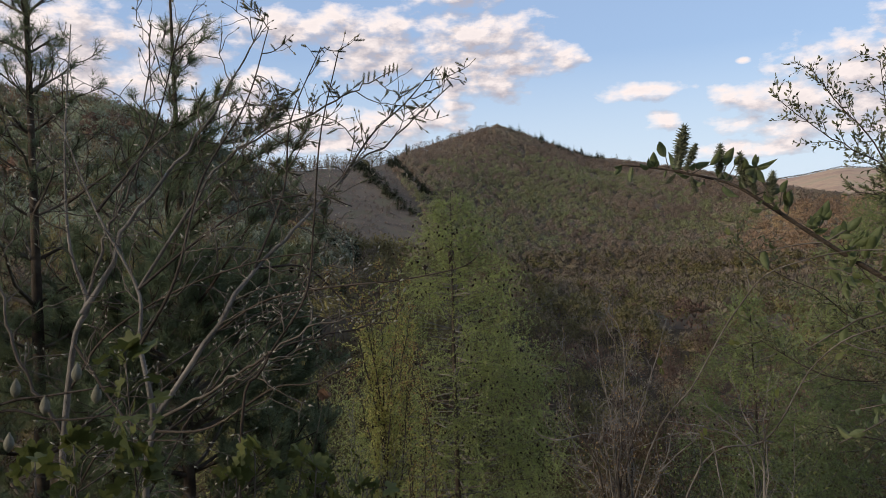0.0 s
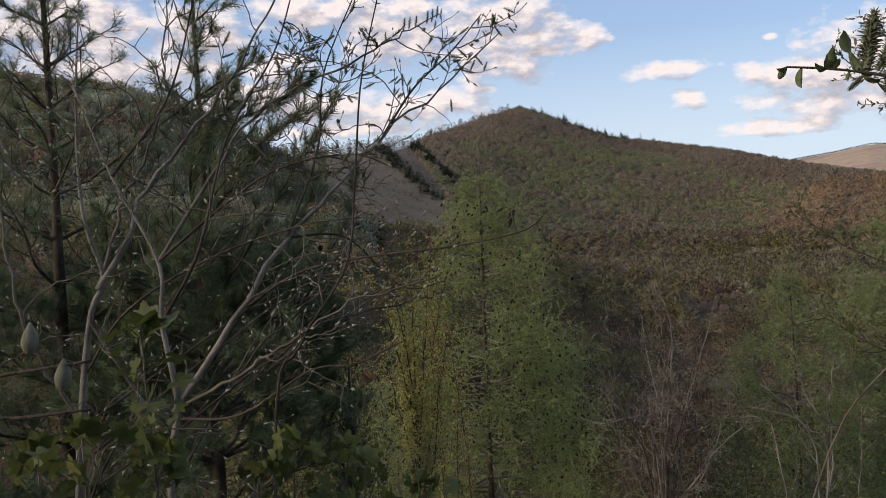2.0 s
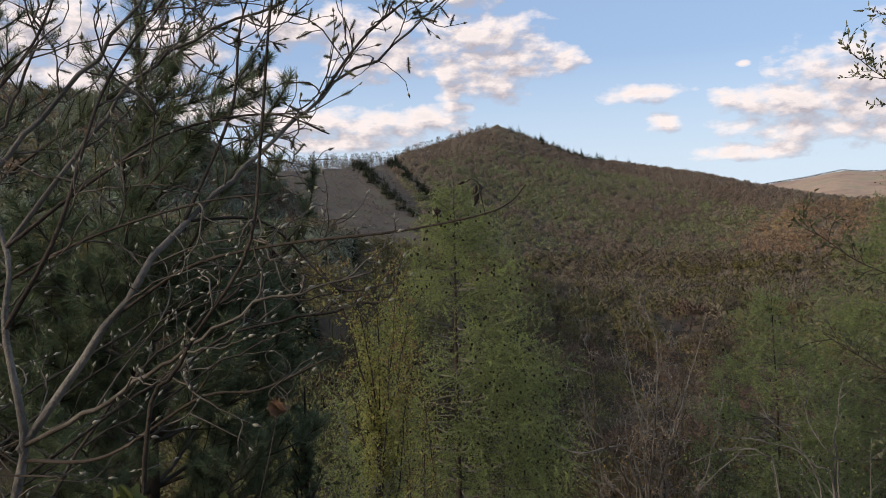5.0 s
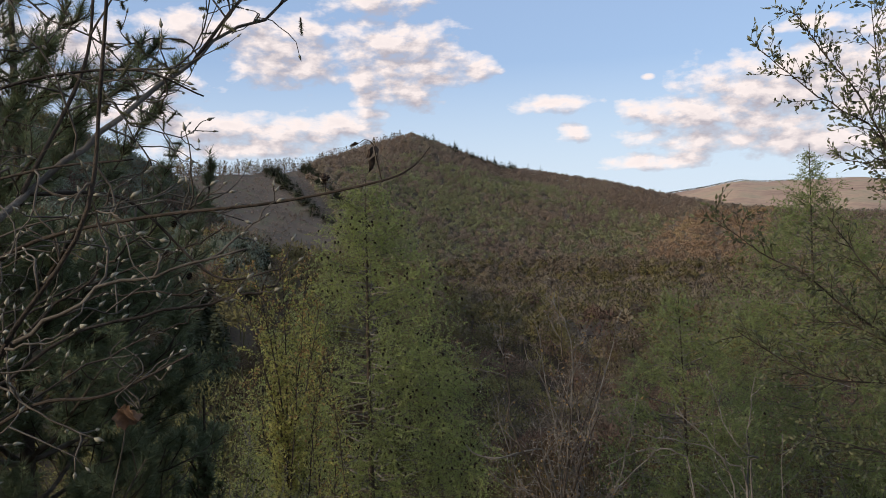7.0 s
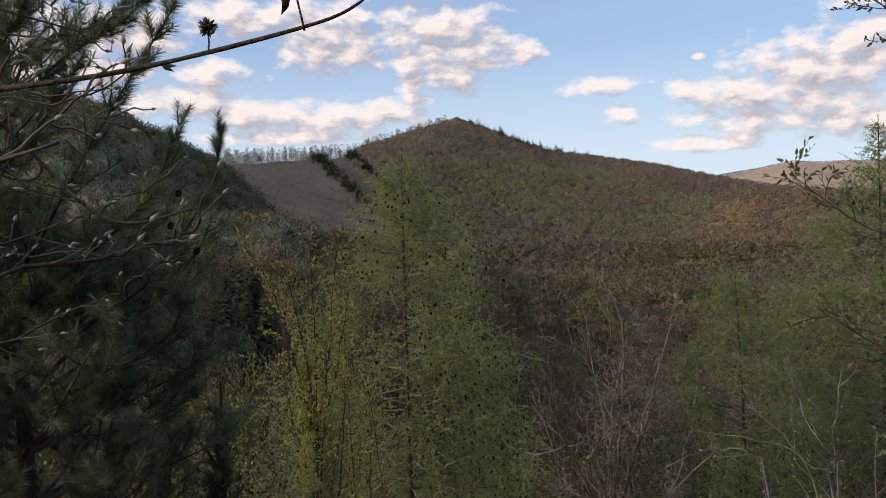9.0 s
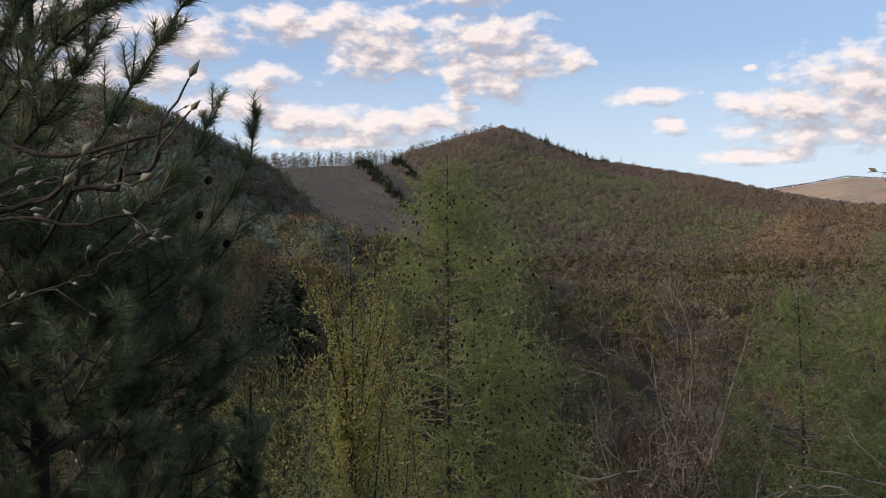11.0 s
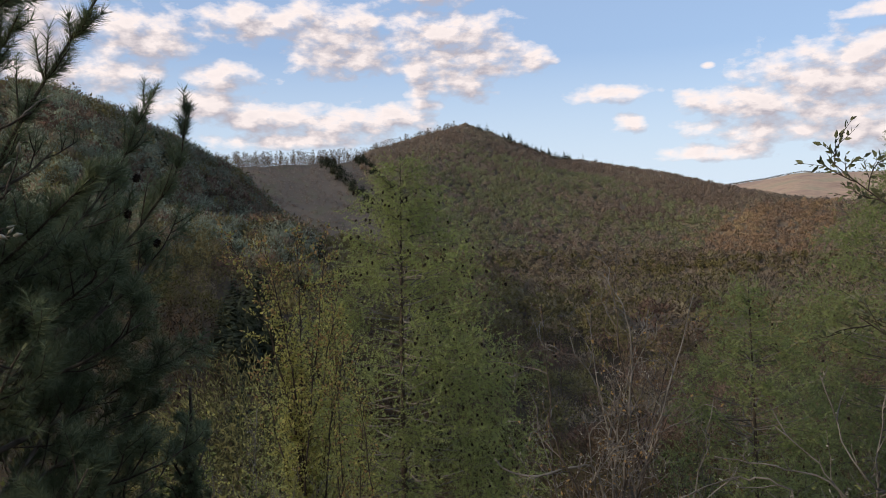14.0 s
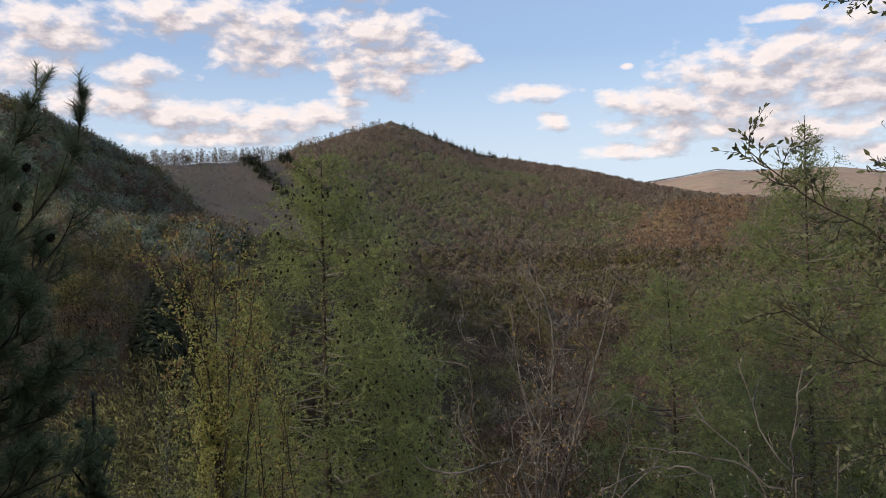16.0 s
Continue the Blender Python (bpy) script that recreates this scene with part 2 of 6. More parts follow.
M = {
    "ground": material("leaf_litter", [(0.107, 0.093, 0.074), (0.130, 0.110, 0.086), (0.116, 0.112, 0.076)], 0.05, 0.95, 0.6, 2.5),
    "near_litter": material("dark_leaf_litter", [(0.045, 0.035, 0.026), (0.075, 0.056, 0.038), (0.06, 0.062, 0.03)], 1.2, 0.95, 0.8, 14.0),
    "beech": material("budding_beech_crowns", [(0.211, 0.173, 0.140), (0.314, 0.251, 0.194), (0.351, 0.322, 0.228)], 0.012, 0.95, 0, 0.55, tone=0.5, glow_through=0.55, grit=0.18),
    "greening": material("greening_crowns", [(0.205, 0.210, 0.129), (0.288, 0.300, 0.165), (0.352, 0.396, 0.201)], 0.015, 0.9, 0, 0.55, tone=0.5, glow_through=0.55, grit=0.18),
    # Bright warm crowns that paint a patch of sunlight on the mountain.
    "russet": material("sun_patch_orange_crowns", [(0.275, 0.207, 0.145), (0.403, 0.287, 0.189), (0.513, 0.407, 0.223)], 0.02, 0.9, 0, 0.55, tone=0.5, glow_through=0.55, grit=0.18),
    "greywood": material("bare_grey_crowns", [(0.208, 0.176, 0.153), (0.254, 0.208, 0.180), (0.241, 0.221, 0.165)], 0.009, 0.95, 0, 0.55, tone=0.30, glow_through=0.45, grit=0.30),
    "spurwood": material("grey_green_spur_crowns", [(0.177, 0.204, 0.153), (0.270, 0.303, 0.218), (0.304, 0.369, 0.238)], 0.012, 0.95, 0, 0.55, tone=0.4, glow_through=0.45, grit=0.30),
    "valley": material("brown_valley_crowns", [(0.140, 0.117, 0.089), (0.235, 0.192, 0.139), (0.278, 0.256, 0.157)], 0.03, 0.95, 0, 1.1, tone=0.5, glow_through=0.45, grit=0.30),
    "maroon": material("reddish_brown_crowns", [(0.109, 0.077, 0.058), (0.184, 0.122, 0.091), (0.235, 0.178, 0.112)], 0.03, 0.95, 0, 1.1, tone=0.5, glow_through=0.45, grit=0.30),
    "olive": material("olive_budding_crowns", [(0.111, 0.100, 0.052), (0.188, 0.166, 0.075), (0.255, 0.242, 0.099)], 0.03, 0.9, 0, 1.1, tone=0.5, glow_through=0.45, grit=0.30),
    # Hillside shade is put into these three crown colours, for the nearer trees.
    "shade_brown": material("shade_darkened_brown_twigs", [(0.055, 0.043, 0.025), (0.100, 0.074, 0.043), (0.122, 0.104, 0.048)], 0.4, 0.95, 0, 3.0, tone=0.5, glow_through=0.3),
    "shade_red": material("shade_darkened_reddish_twigs", [(0.056, 0.039, 0.023), (0.103, 0.068, 0.039), (0.138, 0.101, 0.052)], 0.4, 0.95, 0, 3.0, tone=0.5, glow_through=0.3),
    "shade_green": material("shade_darkened_greening_leaves", [(0.050, 0.050, 0.020), (0.093, 0.088, 0.031), (0.138, 0.139, 0.045)], 0.4, 0.9, 0, 3.0, tone=0.5, glow_through=0.35),
    "sallow": material("olive_sallow_leaves", [(0.090, 0.090, 0.038), (0.172, 0.169, 0.067), (0.274, 0.267, 0.105)], 0.4, 0.9, 0, 3.0, tone=0.5, glow_through=0.4),
    "fir": material("dark_fir_crowns", [(0.025, 0.034, 0.020), (0.038, 0.050, 0.027), (0.052, 0.063, 0.032)], 0.05, 0.9, 0, 0.4, tone=0.5),
    "greybark": material("grey_bark", [(0.11, 0.105, 0.092), (0.165, 0.157, 0.138), (0.23, 0.22, 0.195)], 9.0, 0.85, 0.7, 160.0),
    "darkbark": material("dark_bark", [(0.038, 0.032, 0.025), (0.059, 0.049, 0.038), (0.084, 0.070, 0.056)], 8.0, 0.9, 0.8, 120.0),
    "twigbark": material("twig_bark", [(0.065, 0.057, 0.046), (0.105, 0.094, 0.077), (0.16, 0.147, 0.122)], 14.0, 0.8, 0.4, 220.0),
    "redtwig": material("reddish_twig_bark", [(0.107, 0.089, 0.077), (0.165, 0.147, 0.129), (0.224, 0.220, 0.203)], 10.0, 0.8, 0.4, 180.0),
    "bud": material("silky_pale_bud", [(0.24, 0.24, 0.19), (0.34, 0.34, 0.27), (0.44, 0.42, 0.35)], 30.0, 0.7, 0, 300.0, glow_through=0.2, random_tint=0.6),
    "furbud": material("furry_grey_green_bud", [(0.13, 0.135, 0.10), (0.18, 0.185, 0.14), (0.24, 0.24, 0.19)], 90.0, 0.8, 0.3, 900.0, glow_through=0.2),
    "catkin": material("grey_green_catkin", [(0.07, 0.075, 0.045), (0.12, 0.13, 0.075), (0.17, 0.17, 0.11)], 60.0, 0.85, 0, 400.0, glow_through=0.25, random_tint=0.5),
    "ripecatkin": material("ripe_grey_green_catkin", [(0.105, 0.125, 0.085), (0.165, 0.190, 0.125), (0.225, 0.245, 0.175)], 60.0, 0.85, 0, 400.0, glow_through=0.3, random_tint=0.5),
    "needle": material("pine_needle", [(0.079, 0.108, 0.064), (0.121, 0.162, 0.088), (0.183, 0.222, 0.122)], 4.0, 0.6, 0, 60.0, glow_through=0.15, random_tint=0.6),
    "larch": material("fresh_larch_needle", [(0.234, 0.293, 0.104), (0.296, 0.359, 0.129), (0.359, 0.416, 0.161)], 1.6, 0.7, 0, 30.0, glow_through=0.5, random_tint=0.5),
    # The larch needle again, a bluer green with shade put into its colour.
    "shadelarch": material("shaded_blue_green_larch_needle", [(0.168, 0.224, 0.087), (0.218, 0.278, 0.108), (0.269, 0.325, 0.132)], 1.6, 0.7, 0, 30.0, glow_through=0.5, random_tint=0.5),
    "cone": material("larch_cone", [(0.013, 0.010, 0.008), (0.024, 0.018, 0.013), (0.036, 0.027, 0.020)], 40.0, 0.9, 0.4, 300.0),
    "yellowleaf": material("young_yellow_green_leaf", [(0.276, 0.296, 0.100), (0.340, 0.351, 0.112), (0.399, 0.402, 0.144)], 1.6, 0.7, 0, 40.0, glow_through=0.45, random_tint=0.5),
    "russetleaf": material("russet_young_leaf", [(0.221, 0.146, 0.072), (0.281, 0.196, 0.087), (0.331, 0.246, 0.108)], 1.8, 0.75, 0, 40.0, glow_through=0.3, random_tint=0.6),
    "willowleaf": material("grey_green_willow_leaf", [(0.093, 0.110, 0.057), (0.136, 0.152, 0.077), (0.187, 0.195, 0.114)], 3.0, 0.55, 0, 60.0, glow_through=0.3, random_tint=0.5),
    "freshleaf": material("fresh_green_leaf", [(0.058, 0.075, 0.022), (0.081, 0.099, 0.028), (0.107, 0.122, 0.038)], 5.0, 0.6, 0, 70.0, glow_through=0.35, random_tint=0.5),
    "rodleaf": material("soft_grey_green_young_leaf", [(0.085, 0.112, 0.045), (0.125, 0.155, 0.065), (0.175, 0.205, 0.095)], 40.0, 0.6, 0.2, 300.0, glow_through=0.4),
    "deadleaf": material("dry_brown_leaf", [(0.147, 0.087, 0.053), (0.200, 0.128, 0.080), (0.235, 0.167, 0.107)], 20.0, 0.85, 0.4, 120.0, glow_through=0.3),
    "darkleaf": material("withered_dark_leaf", [(0.03, 0.024, 0.02), (0.05, 0.038, 0.03), (0.075, 0.055, 0.04)], 20.0, 0.85, 0.4, 120.0),
    "meadow": material("dry_hill_pasture", [(0.221, 0.161, 0.125), (0.300, 0.226, 0.167), (0.247, 0.217, 0.152)], 0.006, 0.95, 0, 0.05),
}

# ---------------------------------------------------------------- shapes
rng = np.random.default_rng(7)


def unit(v):
    v = np.asarray(v, float)
    return v / np.maximum(np.linalg.norm(v, axis=-1, keepdims=True), 1e-9)


class Geo:
    """Vertices and faces that grow into one mesh."""

    def __init__(self):
        self.v, self.f, self.t, self.count = [], [], [], 0

    def add(self, verts, faces, tone=None):
        verts, faces = np.asarray(verts, float).reshape(-1, 3), np.asarray(faces, int)
        self.v.append(verts)
        self.f.append(faces + self.count)
        self.t.append(np.full(len(faces), 0.5) if tone is None else np.broadcast_to(np.asarray(tone, float), (len(faces),)))
        self.count += len(verts)
        return self

    def scatter(self, shape, places, axes, sizes, roll=None, tone=None):
        """Copies of a small shape (its length along +z) at places, along axes."""
        verts, faces = np.asarray(shape[0], float), np.asarray(shape[1], int)
        places, axes = np.asarray(places, float).reshape(-1, 3), unit(np.asarray(axes, float).reshape(-1, 3))
        n = len(places)
        if not n:
            return self
        sizes = np.broadcast_to(np.asarray(sizes, float).reshape(-1, 1) if np.ndim(sizes) < 2 else np.asarray(sizes, float), (n, 3) if np.ndim(sizes) == 2 else (n, 1))
        side = np.cross(axes, unit(rng.normal(size=(n, 3))) if roll is None else np.broadcast_to(roll, (n, 3)))
        side = unit(side + 1e-6)
        other = np.cross(axes, side)
        local = verts[None] * sizes[:, None, :]
        world = places[:, None] + local[..., :1] * side[:, None] + local[..., 1:2] * other[:, None] + local[..., 2:] * axes[:, None]
        index = faces[None] + (np.arange(n) * len(verts))[:, None, None]
        tones = None if tone is None else np.repeat(np.broadcast_to(tone, (n,)), len(faces))
        return self.add(world.reshape(-1, 3), index.reshape(-1, faces.shape[1]), tones)

    def tube(self, path, r0, r1, sides=6, knots=0.0):
        """A tapered limb along a path, closed at its tip, a little uneven."""
        p = np.asarray(path, float)
        along = unit(np.gradient(p, axis=0))
        helper = np.array([0.31, 0.17, 0.93]) if abs(along[0][2]) < 0.8 else np.array([0.9, 0.3, 0.1])
        side = unit(np.cross(along, helper))
        other = np.cross(along, side)
        k = np.linspace(0, 1, len(p))
        radius = (r0 + (r1 - r0) * k) * (1 + knots * rng.normal(size=len(p)))
        turn = np.arange(sides) * 2 * np.pi / sides
        ring = p[:, None] + radius[:, None, None] * (np.cos(turn)[None, :, None] * side[:, None] + np.sin(turn)[None, :, None] * other[:, None])
        a = (np.arange(len(p) - 1)[:, None] * sides + np.arange(sides)[None]).ravel()
        b = (np.arange(len(p) - 1)[:, None] * sides + (np.arange(sides)[None] + 1) % sides).ravel()
        faces = np.concatenate([np.stack([a, b, b + sides], 1), np.stack([a, b + sides, a + sides], 1)])
        tip = (len(p) - 1) * sides
        caps = [[tip, tip + n, tip + n + 1] for n in range(1, sides - 1)]
        return self.add(ring.reshape(-1, 3), np.concatenate([faces, caps]))

    def mesh(self, name, mat, smooth=False):
        data = bpy.data.meshes.new(name)
        verts = np.concatenate(self.v).astype(np.float32)
        sizes = np.concatenate([np.full(len(f), f.shape[1]) for f in self.f]).astype(np.int32)
        corners = np.concatenate([f.ravel() for f in self.f]).astype(np.int32)
        data.vertices.add(len(verts))
        data.vertices.foreach_set("co", verts.ravel())
        data.loops.add(len(corners))
        data.loops.foreach_set("vertex_index", corners)
        data.polygons.add(len(sizes))
        data.polygons.foreach_set("loop_start", np.concatenate([[0], np.cumsum(sizes)[:-1]]).astype(np.int32))
        data.materials.append(mat)
        data.update(calc_edges=True)
        mark = data.attributes.new("tone", "FLOAT", "FACE")
        mark.data.foreach_set("value", np.concatenate(self.t).astype(np.float32))
        if smooth:
            data.polygons.foreach_set("use_smooth", np.ones(len(sizes), bool))
        return data


def part(name, geo, mat, parent=None, label="", smooth=False, kind=""):
    ob = new(name, geo.mesh(name, M[mat], smooth))
    if parent is not None:
        ob.parent = parent
    return tagged(ob, label, kind=kind)


def piece(name, data, parent, m):
    """A part on a mesh that several parts share."""
    ob = new(name, data)
    ob.parent = parent
    ob.matrix_basis = m
    return ob


def thing(name, label, category, group="", kind=""):
    return tagged(new(name), label, category, group, kind)


def bend(points, n=14):
    """A smooth path through a few points."""
    p = np.asarray(points, float)
    if len(p) == 2:
        return p[0] + np.linspace(0, 1, n)[:, None] * (p[1] - p[0])
    p = np.vstack([2 * p[0] - p[1], p, 2 * p[-1] - p[-2]])
    spans = len(p) - 3
    out = []
    for s in np.linspace(0, spans - 1e-6, n):
        i = int(s)
        t = s - i
        a, b, c, d = p[i:i + 4]
        out.append(0.5 * (2 * b + (c - a) * t + (2 * a - 5 * b + 4 * c - d) * t * t + (3 * b - a - 3 * c + d) * t ** 3))
    return np.array(out)


def sprig(start, way, length, droop=0.0, wander=0.12, n=7):
    """A twig that wanders off from start; droop: pulled down (minus: turning up)."""
    way = unit(way)
    pts, here = [np.asarray(start, float)], np.asarray(start, float)
    for _ in range(n - 1):
        way = unit(way + rng.normal(size=3) * wander + np.array([0, 0, -droop / n]))
        here = here + way * length / (n - 1)
        pts.append(here)
    return np.array(pts)


def side_way(path, k, spread=0.9):
    """A way that leaves a path sidewards at its k-th point, leaning forward."""
    along = unit(path[min(k + 1, len(path) - 1)] - path[max(k - 1, 0)])
    off = rng.normal(size=3)
    off = unit(off - along * (off @ along))
    return unit(along + spread * off)


def along_path(path, spacing, start=0.0):
    """Points and ways at even steps on a path."""
    seg = np.linalg.norm(np.diff(path, axis=0), axis=1)
    far = np.concatenate([[0], np.cumsum(seg)])
    s = np.arange(start * far[-1], far[-1], spacing)
    spots = np.stack([np.interp(s, far, path[:, n]) for n in range(3)], 1)
    ways = unit(np.stack([np.interp(s + 0.01, far, path[:, n]) for n in range(3)], 1) - np.stack([np.interp(s - 0.01, far, path[:, n]) for n in range(3)], 1))
    return spots, ways


NEEDLE = ([(-0.5, 0, 0), (0.5, 0, 0), (0, 0, 1)], [(0, 1, 2)])
LEAF = ([(0, 0, 0), (0.30, 0.07, 0.35), (0, -0.02, 0.45), (-0.30, 0.07, 0.35), (0.2, 0.09, 0.72), (-0.2, 0.09, 0.72), (0, 0.10, 1.0)],
        [(0, 1, 2), (0, 2, 3), (1, 4, 2), (2, 5, 3), (2, 4, 6), (2, 6, 5)])
BUD = ([(0, 0, 0), (0.19, 0, 0.35), (0, 0.19, 0.35), (-0.19, 0, 0.35), (0, -0.19, 0.35), (0.03, 0.05, 1)],
       [(0, 2, 1), (0, 3, 2), (0, 4, 3), (0, 1, 4), (5, 1, 2), (5, 2, 3), (5, 3, 4), (5, 4, 1)])


def tuft_shape(n=7, width=0.10, seed=1):
    r = np.random.default_rng(seed)
    verts, faces = [], []
    for k in range(n):
        a, lift = 2 * np.pi * k / n + r.normal() * 0.3, r.uniform(0.25, 0.9)
        tip = np.array([math.cos(a) * math.cos(lift), math.sin(a) * math.cos(lift), math.sin(lift)]) * r.uniform(0.75, 1.1)
        off = np.array([-math.sin(a), math.cos(a), 0]) * width
        verts += [off * -0.5, off * 0.5, tip]
        faces.append((3 * k, 3 * k + 1, 3 * k + 2))
    return verts, faces


TUFT = tuft_shape(5, 0.17)

# ---------------------------------------------------------------- ground and hills


def blend_max(a, b, k):
    h = np.clip(0.5 + 0.5 * (a - b) / k, 0, 1)
    return b + (a - b) * h + k * h * (1 - h)


# Ridges: azimuth, height angle of the bare crest, distance.
MAIN = np.array([(-60, 3.6, 800), (-16, 3.9, 880), (-12, 4.0, 900), (-4, 4.45, 1050), (0, 5.6, 1200), (4.2, 6.75, 1300), (7, 5.7, 1300), (10.8, 4.2, 1300), (14, 3.7, 1300), (19, 2.75, 1200), (22.5, 1.85, 1100), (27, 0.85, 1000), (35, 0.2, 900), (60, 0.0, 850)])
SPUR = np.array([(-75, 8.4, 430), (-34, 8.6, 430), (-24, 8.0, 420), (-21.8, 7.3, 415), (-18.6, 5.9, 410), (-15.2, 4.2, 410), (-12, 2.4, 410), (-8, -2.0, 410), (0, -9, 410)])
BAND = np.array([(-60, 0.0, 260), (-19, -0.4, 270), (-12, -1.6, 280), (-8.7, -1.4, 290), (-6, -2.6, 300), (4, -4.2, 310), (8, -6.0, 320), (15, -6.9, 330), (45, -6.9, 330), (70, -7.0, 300)])
FAR = np.array([(10, 0.5, 3600), (20, 1.7, 3600), (23, 2.25, 3600), (25, 2.5, 3600), (27.5, 2.95, 3600), (29, 2.8, 3600), (35, 2.85, 3500), (38, 2.4, 3500), (43, 1.8, 3500), (60, 1.5, 3500)])


def ridge(az, r, crest, front, back, rounding, spread=0.0):
    """A hill under its crest; spread: how far (degrees) the crest's kinks even out down the slope."""
    el, far = np.interp(az, crest[:, 0], crest[:, 1]), np.interp(az, crest[:, 0], crest[:, 2])
    if spread:
        steps = np.linspace(-spread, spread, 11)
        even = sum(np.interp(az + o, crest[:, 0], crest[:, 1]) for o in steps) / 11
        even_far = sum(np.interp(az + o, crest[:, 0], crest[:, 2]) for o in steps) / 11
        k = np.clip((far - r) / 260, 0, 1)
        k = k * k * (3 - 2 * k)
        el, far = el + (even - el) * k, far + (even_far - far) * k
    top = far * np.tan(np.radians(el)) + 1.4
    d = r - far
    fall = np.where(d < 0, -front * d, back * d)
    return top - np.sqrt(fall ** 2 + rounding ** 2) + rounding


def wobble(x, y, size, seed):
    """Smooth waviness of the land, between -1 and 1."""
    s = np.random.default_rng(seed)
    out = 0
    for k in range(5):
        a, p, f = s.uniform(0, 2 * np.pi), s.uniform(0, 6.28), (1 + 0.7 * k) / size
        out = out + np.sin((x * np.cos(a) + y * np.sin(a)) * f * 6.28 + p) / (1 + 0.7 * k)
    return out / 2.6


def height(x, y):
    x, y = np.asarray(x, float), np.asarray(y, float)
    r, az = np.hypot(x, y), np.degrees(np.arctan2(x, y))
    # The slope that the camera stands on, falling away ahead and rising behind.
    # The unseen rise behind is set high to keep low sun off the foreground.
    knots = np.array([(-400, 190), (-150, 80), (-30, 14.5), (-3, 1.2), (0, 0), (2, -0.42), (5, -1.5), (8, -2.9), (14, -5.8), (30, -13.5), (60, -27), (120, -46), (200, -60), (300, -68), (6000, -68)])
    base = np.interp(y, knots[:, 0], knots[:, 1])
    base = base + np.clip(-x - 60, 0, 500) * 0.10 * (y < 300)
    base = base + wobble(x, y, 160, 3) * 3 * np.clip(r / 80 - 0.4, 0, 1) + wobble(x, y, 9, 5) * 0.12 * np.clip(r / 3, 0, 1)
    front = np.abs(az) < 75
    land = base
    for crest, slope, back, rounding in ((BAND, 0.20, 0.30, 6), (SPUR, 0.42, 0.40, 8), (MAIN, 0.40, 0.45, 14), (FAR, 0.16, 0.2, 30)):
        hill = ridge(az, r, crest, slope, back, rounding, 9.0 if crest is MAIN else 0.0)
        if crest is MAIN:
            hill = hill + wobble(x, y, 420, 8) * 9 * np.clip((np.interp(az, crest[:, 0], crest[:, 2]) - r) / 250, 0, 1)
        land = np.where(front, blend_max(land, hill, 8.0), land)
    return land


def ground_z(x, y):
    return float(height(x, y))


def make_ground():
    # Azimuth in fine steps ahead, coarser behind.
    az = np.concatenate([np.arange(-180, -60, 4.0), np.arange(-60, 60, 0.75), np.arange(60, 180, 4.0)])
    r = np.concatenate([[0.0], np.geomspace(0.4, 4900, 190)])
    a, d = np.meshgrid(np.radians(az), r, indexing="ij")
    x, y = d * np.sin(a), d * np.cos(a)
    z = height(x, y)
    n, m = z.shape
    verts = np.stack([x, y, z], -1).reshape(-1, 3)
    i, j = np.meshgrid(np.arange(n), np.arange(m - 1), indexing="ij")
    i, j = i.ravel(), j.ravel()
    k = (i + 1) % n
    faces = np.stack([i * m + j, i * m + j + 1, k * m + j + 1, k * m + j], 1)
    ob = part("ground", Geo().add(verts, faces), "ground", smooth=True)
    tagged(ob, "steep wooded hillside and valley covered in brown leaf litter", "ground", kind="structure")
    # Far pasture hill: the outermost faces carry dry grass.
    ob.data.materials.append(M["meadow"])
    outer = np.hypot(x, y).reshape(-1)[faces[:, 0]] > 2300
    # Within 300 m the litter has a darker colour.
    ob.data.materials.append(M["near_litter"])
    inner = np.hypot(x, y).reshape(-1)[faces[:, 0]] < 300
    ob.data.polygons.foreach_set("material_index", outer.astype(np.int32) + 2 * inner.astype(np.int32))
    return ob


make_ground()


